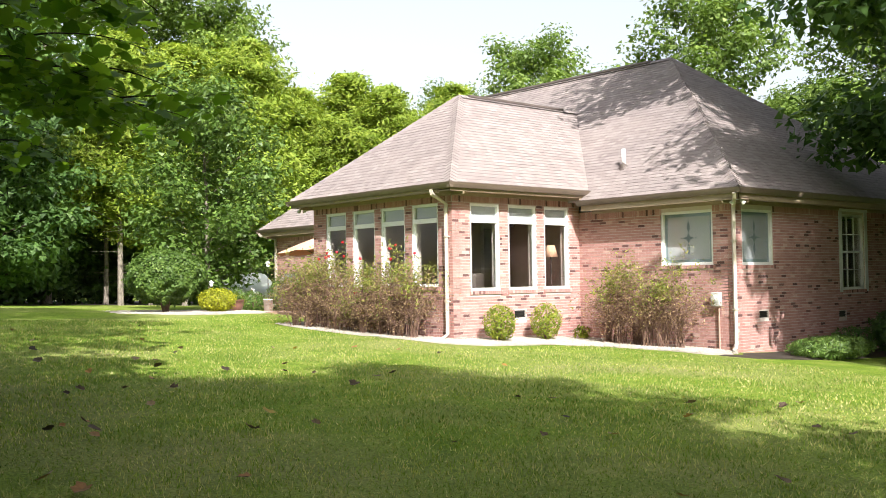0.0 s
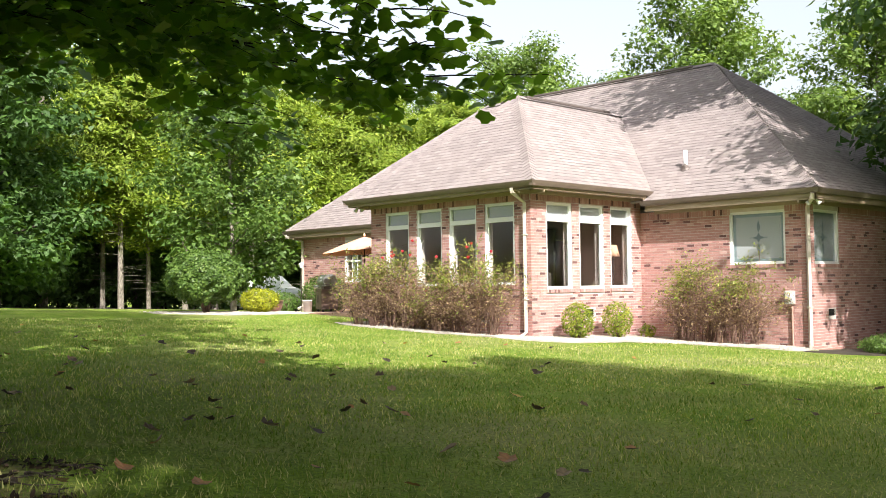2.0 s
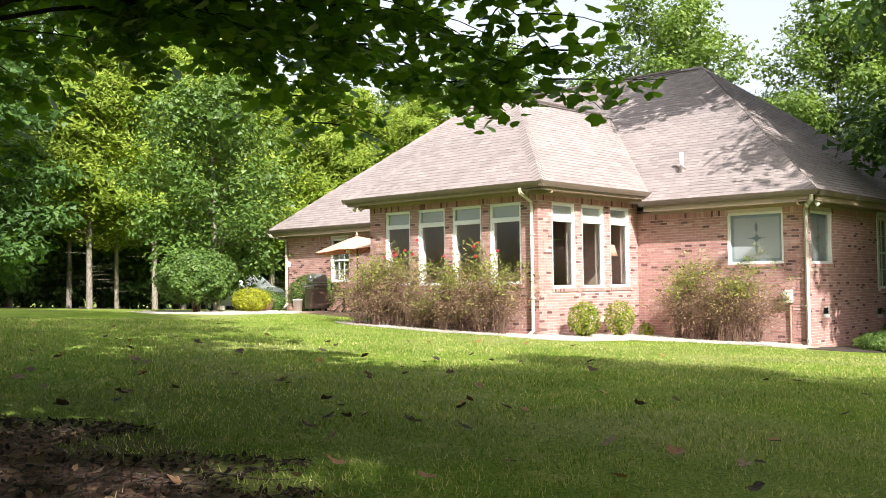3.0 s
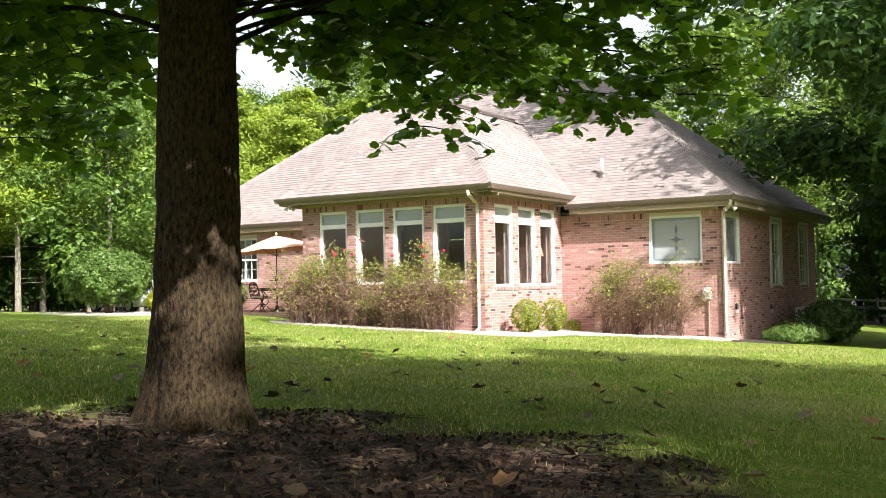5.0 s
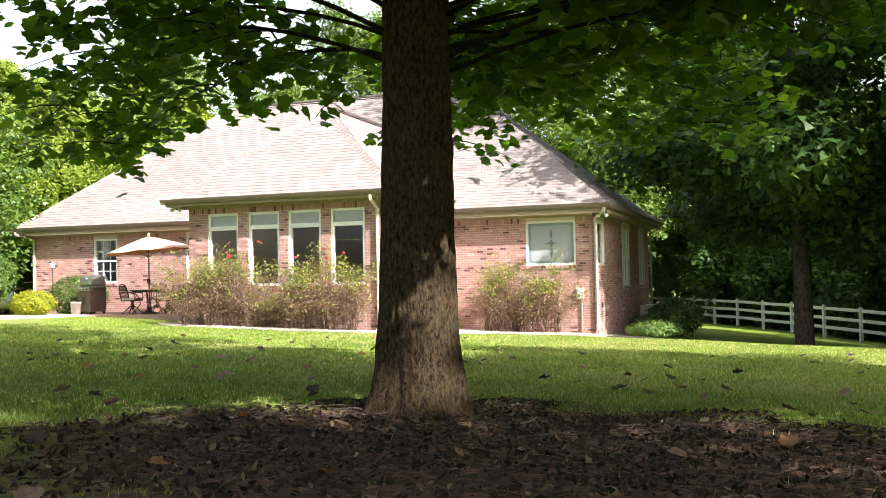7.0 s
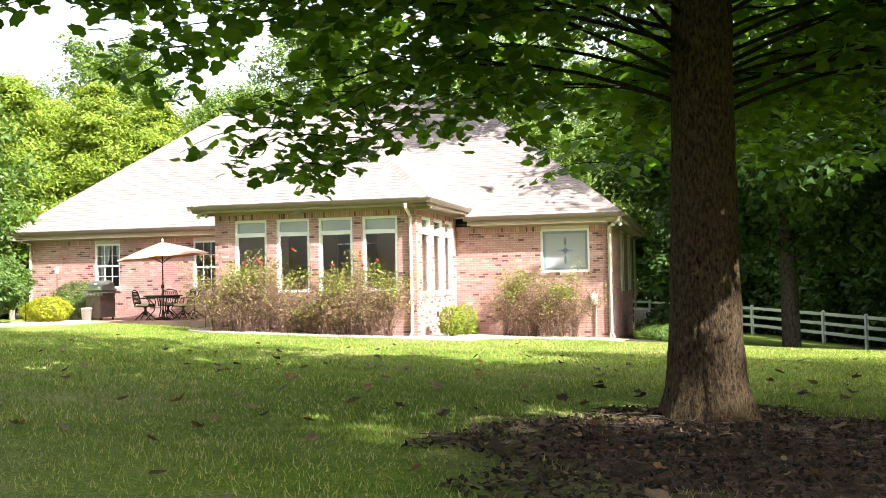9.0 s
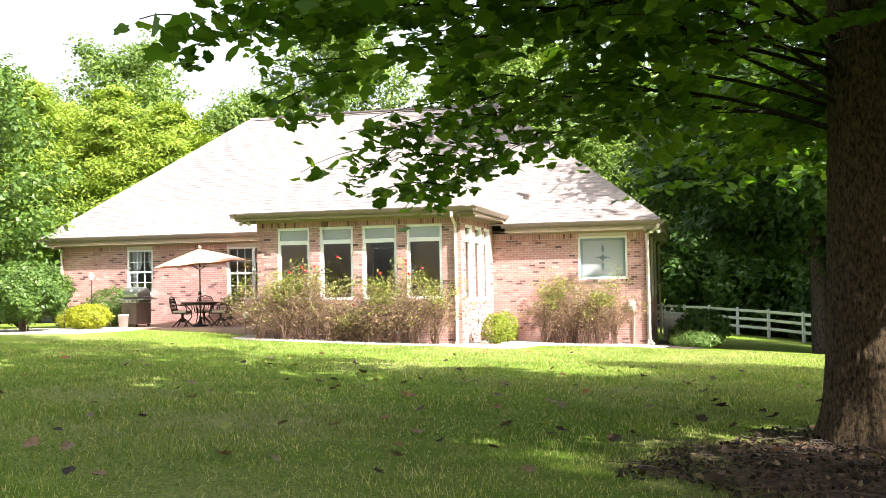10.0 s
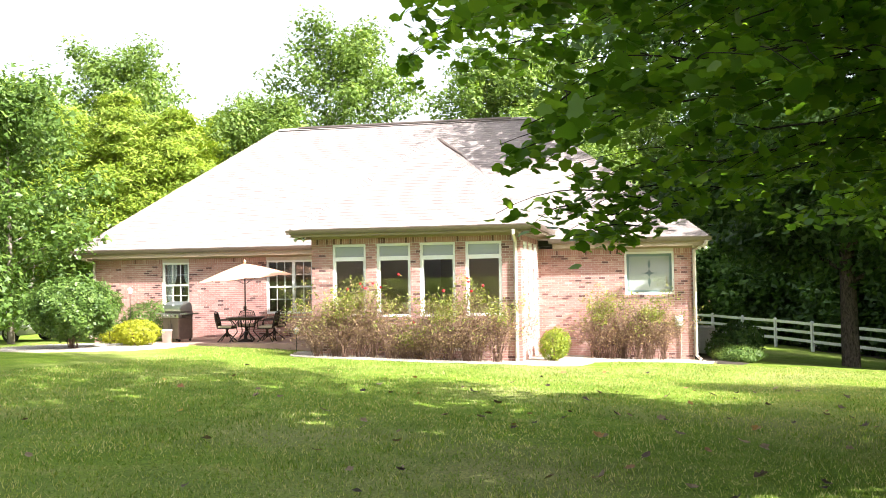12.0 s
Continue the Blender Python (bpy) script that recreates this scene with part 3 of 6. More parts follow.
def clip_poly(poly, a, b, c):
    """The part of a 2D polygon with a*x + b*y + c >= 0."""
    out = []
    for i in range(len(poly)):
        p, q = poly[i], poly[(i + 1) % len(poly)]
        dp, dq = a * p[0] + b * p[1] + c, a * q[0] + b * q[1] + c
        if dp >= 0:
            out.append(p)
        if (dp >= 0) != (dq >= 0):
            t = dp / (dp - dq)
            out.append((p[0] + t * (q[0] - p[0]), p[1] + t * (q[1] - p[1])))
    return out


def shingles(poly, seed, tabs=True):
    """Courses of overlapping tabs on one slope; poly[0] to poly[1] is the eave."""
    rng = random.Random(seed)
    e = (poly[1] - poly[0]).normalized()
    nrm = e.cross(poly[2] - poly[0]).normalized()
    s = nrm.cross(e)
    flat = [((p - poly[0]).dot(e), (p - poly[0]).dot(s)) for p in poly]
    V, F = [], []
    top = max(p[1] for p in flat)
    edges = []
    for i in range(len(flat)):
        p, q = flat[i], flat[(i + 1) % len(flat)]
        a, b = -(q[1] - p[1]), q[0] - p[0]
        edges.append((a, b, -(a * p[0] + b * p[1])))
    rows = int(top / 0.143) + 1
    for r in range(rows):
        y0, y1 = r * 0.143 - 0.01, (r + 1) * 0.143 + 0.004
        lo, hi = min(p[0] for p in flat), max(p[0] for p in flat)
        cl = clip_poly(clip_poly(flat, 0, 1, -y0), 0, -1, y1)
        if len(cl) < 3:
            continue
        x, hi = min(p[0] for p in cl), max(p[0] for p in cl)
        x -= rng.uniform(0, 0.3)
        while x < hi:
            wd = rng.choice((0.15, 0.2, 0.25, 0.33)) if tabs else 1.0
            lift = rng.choice((0.006, 0.009))
            q = [(x, y0), (x + wd - 0.004, y0), (x + wd - 0.004, y1), (x, y1)]
            for a, b, c in edges[1:]:
                q = clip_poly(q, a, b, c)
                if len(q) < 3:
                    break
            x += wd
            if len(q) < 3:
                continue
            o = len(V)
            for px, py in q:
                k = lift * (1 - (py - y0) / (y1 - y0)) + 0.004
                V.append(poly[0] + e * px + s * py + nrm * k)
            F.append(tuple(range(o, o + len(q))))
            low = [i for i in range(len(q)) if abs(q[i][1] - y0) < 1e-6]
            if len(low) == 2:
                i, j = low
                b0 = len(V)
                V += [V[o + i] - nrm * 0.012, V[o + j] - nrm * 0.012]
                F.append((o + i, b0, b0 + 1, o + j))
    return V, F


for i, poly in enumerate(SLOPES):
    n = (poly[1] - poly[0]).cross(poly[2] - poly[0]).normalized()
    V = [p - n * 0.004 for p in poly] + [p - n * 0.06 for p in poly]
    k = len(poly)
    F = [tuple(range(k)), tuple(range(2 * k - 1, k - 1, -1))] + [(j, k + j, k + (j + 1) % k, (j + 1) % k) for j in range(k)]
    deck = under("roof", mesh_of("roof", V, F, SHINGLE), house, "brown asphalt shingle roof slope")
    v, f = shingles(poly, i + 20)
    under("shingle", mesh_of("shingle", v, f, SHINGLE), deck, "overlapping weathered brown shingles", "stuff")


def cap_row(a, b, wide, name="ridge_cap"):
    """Overlapping folded caps along a hip or ridge."""
    d = (b - a)
    L = d.length
    d.normalize()
    side = d.cross(Vector((0, 0, 1))).normalized()
    up = side.cross(d)
    V, F = [], []
    n = int(L / 0.16)
    for k in range(n):
        p, q = a + d * (k * 0.16), a + d * (k * 0.16 + 0.2)
        o = len(V)
        for c, lift in ((p, 0.034), (q, 0.018)):
            V += [c + side * wide - up * (wide * 0.62) + up * lift, c + up * (lift + 0.01), c - side * wide - up * (wide * 0.62) + up * lift]
        V += [V[o] - up * 0.02, V[o + 1] - up * 0.02, V[o + 2] - up * 0.02]
        F += [(o, o + 3, o + 4, o + 1), (o + 1, o + 4, o + 5, o + 2), (o, o + 1, o + 7, o + 6), (o + 1, o + 2, o + 8, o + 7)]
    return under(name, mesh_of(name, V, F, SHINGLE), house, "folded shingle caps", "stuff")


for a, b in ((c_fr, PR), (c_fl, PL), (c_br, PR), (s_fr, HT), (s_fl, HT)):
    cap_row(a, b, 0.165)
cap_row(PL, PR, 0.15)
cap_row(HT, VT, 0.15)
part("ridge_vent", boxes(((PL.x + 0.8, PL.y - 0.13, PL.z - 0.02), (PR.x - 0.7, PL.y + 0.13, PL.z + 0.055)), bevel=0.02), HOOD, house, "low dark ridge vent")
part("ridge_vent", boxes(((HT.x - 0.12, HT.y + 0.3, HT.z - 0.02), (HT.x + 0.12, VT.y - 0.7, HT.z + 0.05)), bevel=0.02), HOOD, house, "low dark ridge vent")
# plumbing pipe and cowl
vp = part("vent_pipe", lathe([(0.055, -0.1), (0.055, 0.42), (0.045, 0.42), (0.045, 0.3)], 14), WHITE, house, "white plastic roof pipe", True)
vp.matrix_basis = pose(1.05, 5.05, 4.42)
vf = part("flashing", lathe([(0.16, 0.0), (0.10, 0.06), (0.062, 0.14), (0.058, 0.15)], 14), HOOD, vp, "dark rubber flashing")
vf.matrix_basis = pose(0, 0, -0.08, 35)


def eave(p, q, inward, zs, ze, depth=0.45):
    """Soffit, fascia and gutter along the eave from p to q (plan points, at the edge)."""
    p, q, n = Vector((*p, 0)), Vector((*q, 0)), Vector((*inward, 0))
    d = (q - p).normalized()
    L = (q - p).length

    def strip(name, prof, material, label="", ext=0.0):
        V, F = [], []
        for s in (-ext, L + ext):
            V += [p + d * s + n * a + Vector((0, 0, z)) for a, z in prof]
        k = len(prof)
        F = [(i, (i + 1) % k, k + (i + 1) % k, k + i) for i in range(k)] + [tuple(range(k)), tuple(range(2 * k - 1, k - 1, -1))]
        return under(name, mesh_of(name, V, F, material), house, label)

    strip("soffit", [(0.02, zs + 0.03), (depth, zs + 0.03), (depth, zs + 0.05), (0.02, zs + 0.05)], TRIM, "tan painted soffit")
    strip("fascia", [(0.0, zs + 0.0), (0.022, zs + 0.0), (0.022, ze - 0.03), (0.0, ze - 0.03)], TRIM, "tan fascia board")
    strip("frieze", [(depth - 0.04, zs - 0.06), (depth - 0.006, zs - 0.06), (depth - 0.006, zs + 0.028), (depth - 0.04, zs + 0.028)], TRIM, "tan frieze board")
    strip("gutter", [(-0.003, ze - 0.05), (-0.10, ze - 0.045), (-0.115, ze - 0.02), (-0.125, ze - 0.022), (-0.105, ze - 0.075), (-0.07, ze - 0.14), (-0.003, ze - 0.145)], GUTTER, "brown metal gutter", 0.1)


eave((s_l, s_f), (s_r, s_f), (0, 1), ZS, ES)
eave((s_r, s_f), (s_r, 4.2), (-1, 0), ZS, ES)
eave((s_l, 4.0), (s_l, s_f), (1, 0), ZS, ES)
eave((s_r + 0.02, FY), (RX, FY), (0, 1), ZM, EM)
eave((LX, FY), (s_l - 0.02, FY), (0, 1), ZM, EM)
eave((RX, FY), (RX, BY), (-1, 0), ZM, EM)
eave((LX, BY), (LX, FY), (1, 0), ZM, EM)
part("valley_return", boxes(((0.02, 3.98, ZM + 0.3), (0.44, 4.34, ES - 0.06))), TRIM, house, "tan boxed eave return")


def downspout(points, label="beige rectangular downspout"):
    V, F = tube_data(points, [0.052] * len(points), 4)
    d = under("downspout", mesh_of("downspout", V, F, SPOUT), house, label)
    for k in (0.25, 0.75):
        a, b = Vector(points[2]), Vector(points[3])
        c = a.lerp(b, k)
        part("strap", boxes(((c.x - 0.055, c.y - 0.055, c.z - 0.012), (c.x + 0.055, c.y + 0.055, c.z + 0.012))), SPOUT, d)


downspout([(-0.13, -0.52, 3.62), (-0.13, -0.50, 3.52), (-0.13, -0.07, 3.30), (-0.13, -0.07, 0.26), (-0.13, -0.24, 0.15), (-0.13, -0.3, 0.14)])
downspout([(5.0, 3.92, 3.36), (4.98, 3.95, 3.26), (4.66, 4.39, 3.08), (4.66, 4.39, -0.02), (4.74, 4.22, -0.12), (4.78, 4.14, -0.13)])
downspout([(-15.4, 3.92, 3.36), (-15.38, 3.95, 3.28), (-15.0, 4.40, 3.1), (-15.0, 4.40, 0.7), (-15.05, 4.25, 0.6), (-15.05, 4.2, 0.6)])
downspout([(5.1, 16.0, 3.36), (5.08, 16.0, 3.26), (4.72, 15.7, 3.08), (4.72, 15.7, -0.5), (4.8, 15.7, -0.6), (4.85, 15.7, -0.6)])

# rooms behind the glass -----------------------------------------


def slab(name, lo, hi, material, label, category):
    me = bpy.data.meshes.new(name)
    bm = boxes((lo, hi))
    bm.to_mesh(me)
    bm.free()
    me.materials.append(material)
    return tagged(new(name, me), label, category, kind="structure")


slab("floor", (CX + 0.3, WY + 0.3, 0.62), (DX - 0.3, BACK - 0.3, 0.72), OAK, "dark wooden floor inside the house", "floor")
slab("floor_2", (SX + 0.29, 0.29, 0.62), (-0.29, WY + 0.29, 0.72), OAK, "dark wooden floor of the sun room", "floor")
slab("ceiling", (CX + 0.285, WY + 0.285, 3.26), (DX - 0.285, BACK - 0.285, 3.32), CEIL, "plain white ceiling", "ceiling")
slab("ceiling_2", (SX + 0.285, 0.285, 3.42), (-0.285, WY + 0.28, 3.50), CEIL, "plain white sun room ceiling", "ceiling")
slab("wall_partition", (SX + 0.29, WY + 0.1, 0.725), (-3.9, WY + 0.24, 3.41), PLASTER, "tan painted interior wall", "wall")
slab("wall_partition_2", (-2.5, WY + 0.1, 0.725), (-0.29, WY + 0.24, 3.41), PLASTER, "tan painted interior wall", "wall")
slab("wall_partition_3", (CX + 0.29, 8.5, 0.725), (-6.3, 8.62, 3.255), PLASTER, "tan painted interior wall", "wall")
slab("wall_partition_4", (-3.9, 8.5, 0.725), (DX - 0.29, 8.62, 3.255), PLASTER, "tan painted interior wall", "wall")


# ---------------------------------------------------------------- trees
def grow(rng, at, az, length, rise0, rise1, r0, steps=8, wander=0.12):
    """A limb: points and radii, bending from rise0 to rise1 (slopes)."""
    p = Vector(at)
    pts, rad = [p.copy()], [r0]
    for k in range(steps):
        t = (k + 0.5) / steps
        az += rng.gauss(0, wander)
        d = Vector((math.cos(az), math.sin(az), rise0 + (rise1 - rise0) * t)).normalized()
        p = p + d * (length / steps)
        pts.append(p.copy())
        rad.append(max(0.004, r0 * (1 - 0.92 * (k + 1) / steps)))
    return pts, rad


def broadleaf(name, seed, H, R, low, leaves, size, bark, leaf, label, trunk_r, gaps=0.5):
    """Tree at the origin with a crown of leaf clumps round the ends of its limbs."""
    rng, nr = random.Random(seed), np.random.default_rng(seed)
    tree = thing(name, (0, 0, 0), label, "tree")
    top = Vector((rng.uniform(-0.4, 0.4), rng.uniform(-0.4, 0.4), H * 0.86))
    axis = [Vector((0, 0, -0.3)), Vector((0, 0, 0.15)), Vector((top.x * 0.2, top.y * 0.2, H * 0.25)), Vector((top.x * 0.6, top.y * 0.3, H * 0.55)), top]
    lines = [(axis, [trunk_r * 1.5, trunk_r * 1.1, trunk_r * 0.85, trunk_r * 0.5, 0.03], 9)]
    tips = []
    for k in range(34):
        t = low + (0.95 - low) * (k + rng.random()) / 34
        z = H * t
        base = Vector((0, 0, z)) + Vector((top.x, top.y, 0)) * t
        env = R * (math.sin(math.pi * min(1, max(0.05, (t - low * 0.7) / (1.06 - low * 0.7))) ** 0.75) ** 0.6)
        L = env * rng.uniform(0.7, 1.1)
        pts, rad = grow(rng, base, k * 2.4 + rng.uniform(-0.5, 0.5), L, 0.65, 0.05 if t < 0.6 else 0.6, trunk_r * 0.33 * (1.1 - t), 6, 0.15)
        lines.append((pts, rad, 5))
        for q in pts[2:]:
            tips.append((q, 0.55 + 0.12 * R * rng.uniform(0.6, 1.2)))
        tips.append((pts[-1] + Vector((0, 0, 0.2)), 0.16 * R + 0.5))
    under("trunk", tubes("trunk", lines, bark), tree)
    n_c = len(tips)
    C = np.array([tuple(t[0]) for t in tips])
    S = np.array([t[1] for t in tips])
    pick = nr.integers(0, n_c, leaves)
    d = nr.normal(size=(leaves, 3))
    d /= np.linalg.norm(d, axis=1, keepdims=True)
    rr = nr.random(leaves) ** 0.45
    P = C[pick] + d * (S[pick] * rr)[:, None] * np.array([1.15, 1.15, 0.72])
    nm = d * 0.7 + nr.normal(size=(leaves, 3)) * 0.5 + np.array([0, 0, 0.75])
    under("crown", mesh_np("crown", leaf_cloud(nr, P, size * nr.uniform(0.7, 1.35, leaves), LEAF_TRI, 0.6, nm), 3, leaf), tree)
    return tree


def conifer(name, seed, H, R, low, sprays, size, leaf, label, trunk_r=0.17):
    """A cedar: tiers of drooping boughs, each a fan of narrow sprays; bare dead lower limbs."""
    rng, nr = random.Random(seed), np.random.default_rng(seed)
    tree = thing(name, (0, 0, 0), label, "tree")
    lines = [([(0, 0, -0.3), (0, 0, 0.2), (0.05, 0, H * 0.5), (0, 0.06, H)], [trunk_r * 1.4, trunk_r, trunk_r * 0.6, 0.015], 8)]
    C, S, D = [], [], []
    n = 58
    for k in range(n):
        t = low + (1 - low) * (k / n) ** 0.9
        z = H * t
        L = R * (1 - ((t - low) / (1.02 - low)) ** 1.7) * rng.uniform(0.55, 1.3) + 0.35
        az = k * 2.39996 + rng.uniform(-0.6, 0.6)
        pts, rad = grow(rng, (0, 0, z), az, L, 0.45, 0.02, 0.035 * (1.2 - t) + 0.008, 5, 0.1)
        lines.append((pts, rad, 4))
        for j, q in enumerate(pts[1:]):
            C.append(tuple(q))
            S.append((0.30 + 0.17 * L) * (0.6 if j == 0 else 1.0))
            D.append((math.cos(az), math.sin(az), 0.1))
    for k in range(14):
        z = H * low * rng.uniform(0.3, 1.0)
        pts, rad = grow(rng, (0, 0, z), rng.uniform(0, 6.28), rng.uniform(0.7, 2.0), 0.1, -0.1, 0.018, 4, 0.3)
        lines.append((pts, rad, 3))
    under("trunk", tubes("trunk", lines, BARK_PALE), tree)
    C, S, D = np.array(C), np.array(S), np.array(D)
    pick = nr.integers(0, len(C), sprays)
    off = nr.normal(size=(sprays, 3)) * S[pick][:, None] * np.array([0.8, 0.8, 0.30])
    P = C[pick] + off
    nm = nr.normal(size=(sprays, 3)) * 0.45 + np.array([0, 0, 0.8]) + D[pick] * 0.5
    under("crown", mesh_np("crown", leaf_cloud(nr, P, size * nr.uniform(0.6, 1.4, sprays), LEAF_NEEDLE, 0.6, nm), 3, leaf), tree)
    return tree


def plant_out(protos, spots, group):
    """The first spot of each prototype takes the prototype itself, the rest take copies."""
    used = set()
    rng = random.Random(len(spots) * 7 + 3)
    for kind, x, y, s in spots:
        m = pose(x, y, g1(x, y) - 0.05, 0, 0, rng.uniform(0, 360)) @ Matrix.Diagonal((s * rng.uniform(0.93, 1.07), s * rng.uniform(0.93, 1.07), s, 1))
        if kind not in used:
            used.add(kind)
            protos[kind].matrix_basis = m
            tagged(protos[kind], group=group)
        else:
            copy_thing(protos[kind], m)


PROTO = {
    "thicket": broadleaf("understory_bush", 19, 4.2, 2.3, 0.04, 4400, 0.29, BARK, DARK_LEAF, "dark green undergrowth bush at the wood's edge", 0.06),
    "ash": broadleaf("broadleaf_tree", 11, 18.0, 5.0, 0.22, 22000, 0.26, BARK_PALE, WOOD_LEAF, "tall sunlit green broadleaf tree at the wood's edge", 0.24),
    "oak": broadleaf("broadleaf_tree", 12, 16.0, 5.6, 0.12, 21000, 0.27, BARK_PALE, WOOD_LEAF, "broad green woodland tree with a full crown", 0.28),
    # dim and dusk take the darkened leaf colour, for trees meant to look shaded
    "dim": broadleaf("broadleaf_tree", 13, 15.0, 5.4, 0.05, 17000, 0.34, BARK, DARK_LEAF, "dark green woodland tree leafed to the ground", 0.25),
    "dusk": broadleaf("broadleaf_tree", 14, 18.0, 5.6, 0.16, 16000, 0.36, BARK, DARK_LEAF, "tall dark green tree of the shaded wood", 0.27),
    "cedar": conifer("cedar_tree", 15, 14.0, 4.4, 0.30, 30000, 0.25, CONE_LEAF, "yellow-green cedar with a bare lower trunk"),
    "fir": conifer("cedar_tree", 16, 15.0, 3.9, 0.27, 28000, 0.245, CONE_LEAF, "slender yellow-green cedar with feathery boughs"),
    "small": broadleaf("ornamental_tree", 17, 8.4, 3.0, 0.05, 17000, 0.19, BARK_PALE, SHRUB_LEAF, "small fine-leaved green tree beside the house", 0.11),
}
SPOTS = [
    ("ash", -15.0, 33.0, 1.03), ("ash", -32.4, 37.0, 1.04), ("ash", -38.0, 9.5, 1.2), ("ash", -35.5, 3.0, 1.1), ("ash", -6.5, 36.5, 0.93), ("ash", -21.5, 37.0, 0.82),
    ("ash", 2.0, 44.0, 0.95), ("ash", -27.0, 44.0, 0.8), ("ash", -42.0, 18.0, 0.9),
    ("oak", -18.7, 28.0, 0.80), ("oak", -37.0, 27.0, 0.80), ("oak", -10.0, 43.0, 0.95), ("oak", -1.0, 34.0, 0.92), ("oak", -44.0, 2.0, 1.2), ("oak", -43.0, 30.0, 0.75), ("oak", 6.0, 40.0, 1.0),
    ("small", -16.9, 2.6, 1.0),
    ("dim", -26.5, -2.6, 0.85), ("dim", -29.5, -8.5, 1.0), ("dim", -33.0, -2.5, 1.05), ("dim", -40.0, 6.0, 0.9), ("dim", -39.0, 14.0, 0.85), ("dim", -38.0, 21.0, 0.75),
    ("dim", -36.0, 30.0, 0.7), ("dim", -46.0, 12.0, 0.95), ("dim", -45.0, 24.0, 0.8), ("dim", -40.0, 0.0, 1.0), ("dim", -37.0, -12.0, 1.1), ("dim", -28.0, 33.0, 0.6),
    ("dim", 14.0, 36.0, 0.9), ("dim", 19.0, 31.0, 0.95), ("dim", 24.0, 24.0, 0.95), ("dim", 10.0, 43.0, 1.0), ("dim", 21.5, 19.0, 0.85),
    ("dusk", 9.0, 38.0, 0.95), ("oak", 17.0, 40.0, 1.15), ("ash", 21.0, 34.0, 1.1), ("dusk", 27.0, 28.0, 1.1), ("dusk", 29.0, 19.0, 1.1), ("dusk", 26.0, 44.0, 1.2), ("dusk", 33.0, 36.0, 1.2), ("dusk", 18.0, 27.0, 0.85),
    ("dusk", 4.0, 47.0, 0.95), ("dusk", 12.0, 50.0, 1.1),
    ("cedar", -31.9, 5.5, 1.0), ("cedar", -31.0, 8.6, 0.98), ("cedar", -30.0, 12.0, 1.02), ("cedar", -30.5, 19.0, 0.98), ("cedar", -29.0, 25.0, 0.9), ("cedar", -34.5, 12.5, 1.1), ("cedar", -24.5, 27.0, 0.85), ("cedar", -21.5, 30.0, 0.92),
    ("cedar", -33.0, 23.5, 0.95), ("cedar", -36.0, 17.0, 1.0),
    ("cedar", -21.5, 23.5, 0.85), ("fir", -23.5, 21.0, 0.82), ("oak", -25.5, 23.5, 0.66), ("cedar", -27.5, 19.5, 0.9), ("ash", -36.0, 13.0, 1.0), ("oak", -34.0, 20.5, 0.85),
    ("fir", -33.2, 7.7, 0.92), ("fir", -30.2, 15.5, 1.0), ("fir", -33.0, 17.5, 1.0), ("fir", -29.5, 22.0, 0.93), ("fir", -26.5, 29.0, 0.88), ("fir", -35.0, 6.0, 1.05), ("fir", -32.0, 28.0, 0.9), ("fir", -18.0, 33.5, 0.75), ("fir", -36.5, 10.0, 1.1),
    # trees that stand outside the view and shade the lawn and the side of the house
    ("dusk", 28.0, -20.0, 1.0), ("dusk", 24.0, -29.0, 1.0), ("dusk", 18.6, 7.4, 1.35), ("dusk", 24.0, 2.6, 1.3), ("dusk", 20.0, 12.5, 1.35), ("dusk", 12.0, -30.5, 1.5), ("dusk", 25.0, -20.0, 0.98), ("oak", 26.5, -5.0, 0.9), ("dusk", 24.0, 4.0, 1.3), ("dim", 21.8, 9.5, 0.7), ("dim", 21.0, 3.2, 0.65), ("dim", 24.5, 15.0, 0.8), ("dusk", 21.5, -14.0, 0.8), ("oak", -9.0, 33.5, 0.95), ("ash", -2.5, 38.5, 1.0), ("dusk", 22.0, -31.0, 1.1), ("dusk", 25.5, -18.5, 0.95), ("dusk", 17.5, -28.3, 1.15), ("dusk", 15.0, -34.0, 1.05), ("oak", 34.0, -24.0, 1.1), ("oak", 33.0, -10.0, 1.0), ("dusk", 5.0, -38.0, 1.1), ("oak", 26.0, 9.0, 0.9),
    ("dim", 22.5, 6.0, 0.8), ("thicket", 22.4, 5.8, 1.2), ("thicket", 22.0, 9.0, 1.2), ("thicket", 22.6, 12.2, 1.2), ("thicket", -30.5, -9.0, 1.1), ("thicket", -31.0, -4.5, 1.2), ("thicket", -31.5, -12.5, 1.2), ("thicket", -31.0, 0.0, 1.1),
]
SPOTS += [("oak", -31.0, 31.5, 0.95), ("oak", -26.0, 33.0, 0.74), ("ash", -37.0, 33.0, 0.85), ("dim", 0.0, 53.0, 1.0), ("dim", 7.0, 49.5, 1.0), ("dim", -7.0, 52.0, 1.0), ("dim", 14.0, 57.0, 1.1), ("dim", 3.0, 41.5, 0.5), ("dim", 36.0, 45.0, 1.2), ("dim", -50.0, 30.0, 1.0), ("dim", -52.0, 5.0, 1.2), ("dim", -46.0, -8.0, 1.1)]
und = random.Random(2)
for x0, y0, x1, y1, n in ((-36.0, -14, -35.5, 30, 16), (-38, -8, -38, 30, 13), (-27, 37, 0, 38, 9), (7.0, 40.0, 25, 13, 17), (10, 44, 31, 20, 11)):
    for k in range(n):
        t = k / (n - 1)
        SPOTS.append(("thicket", x0 + (x1 - x0) * t + und.uniform(-1.2, 1.2), y0 + (y1 - y0) * t + und.uniform(-1.0, 1.0), und.uniform(0.7, 1.2)))
plant_out(PROTO, SPOTS, "trees of the wood")
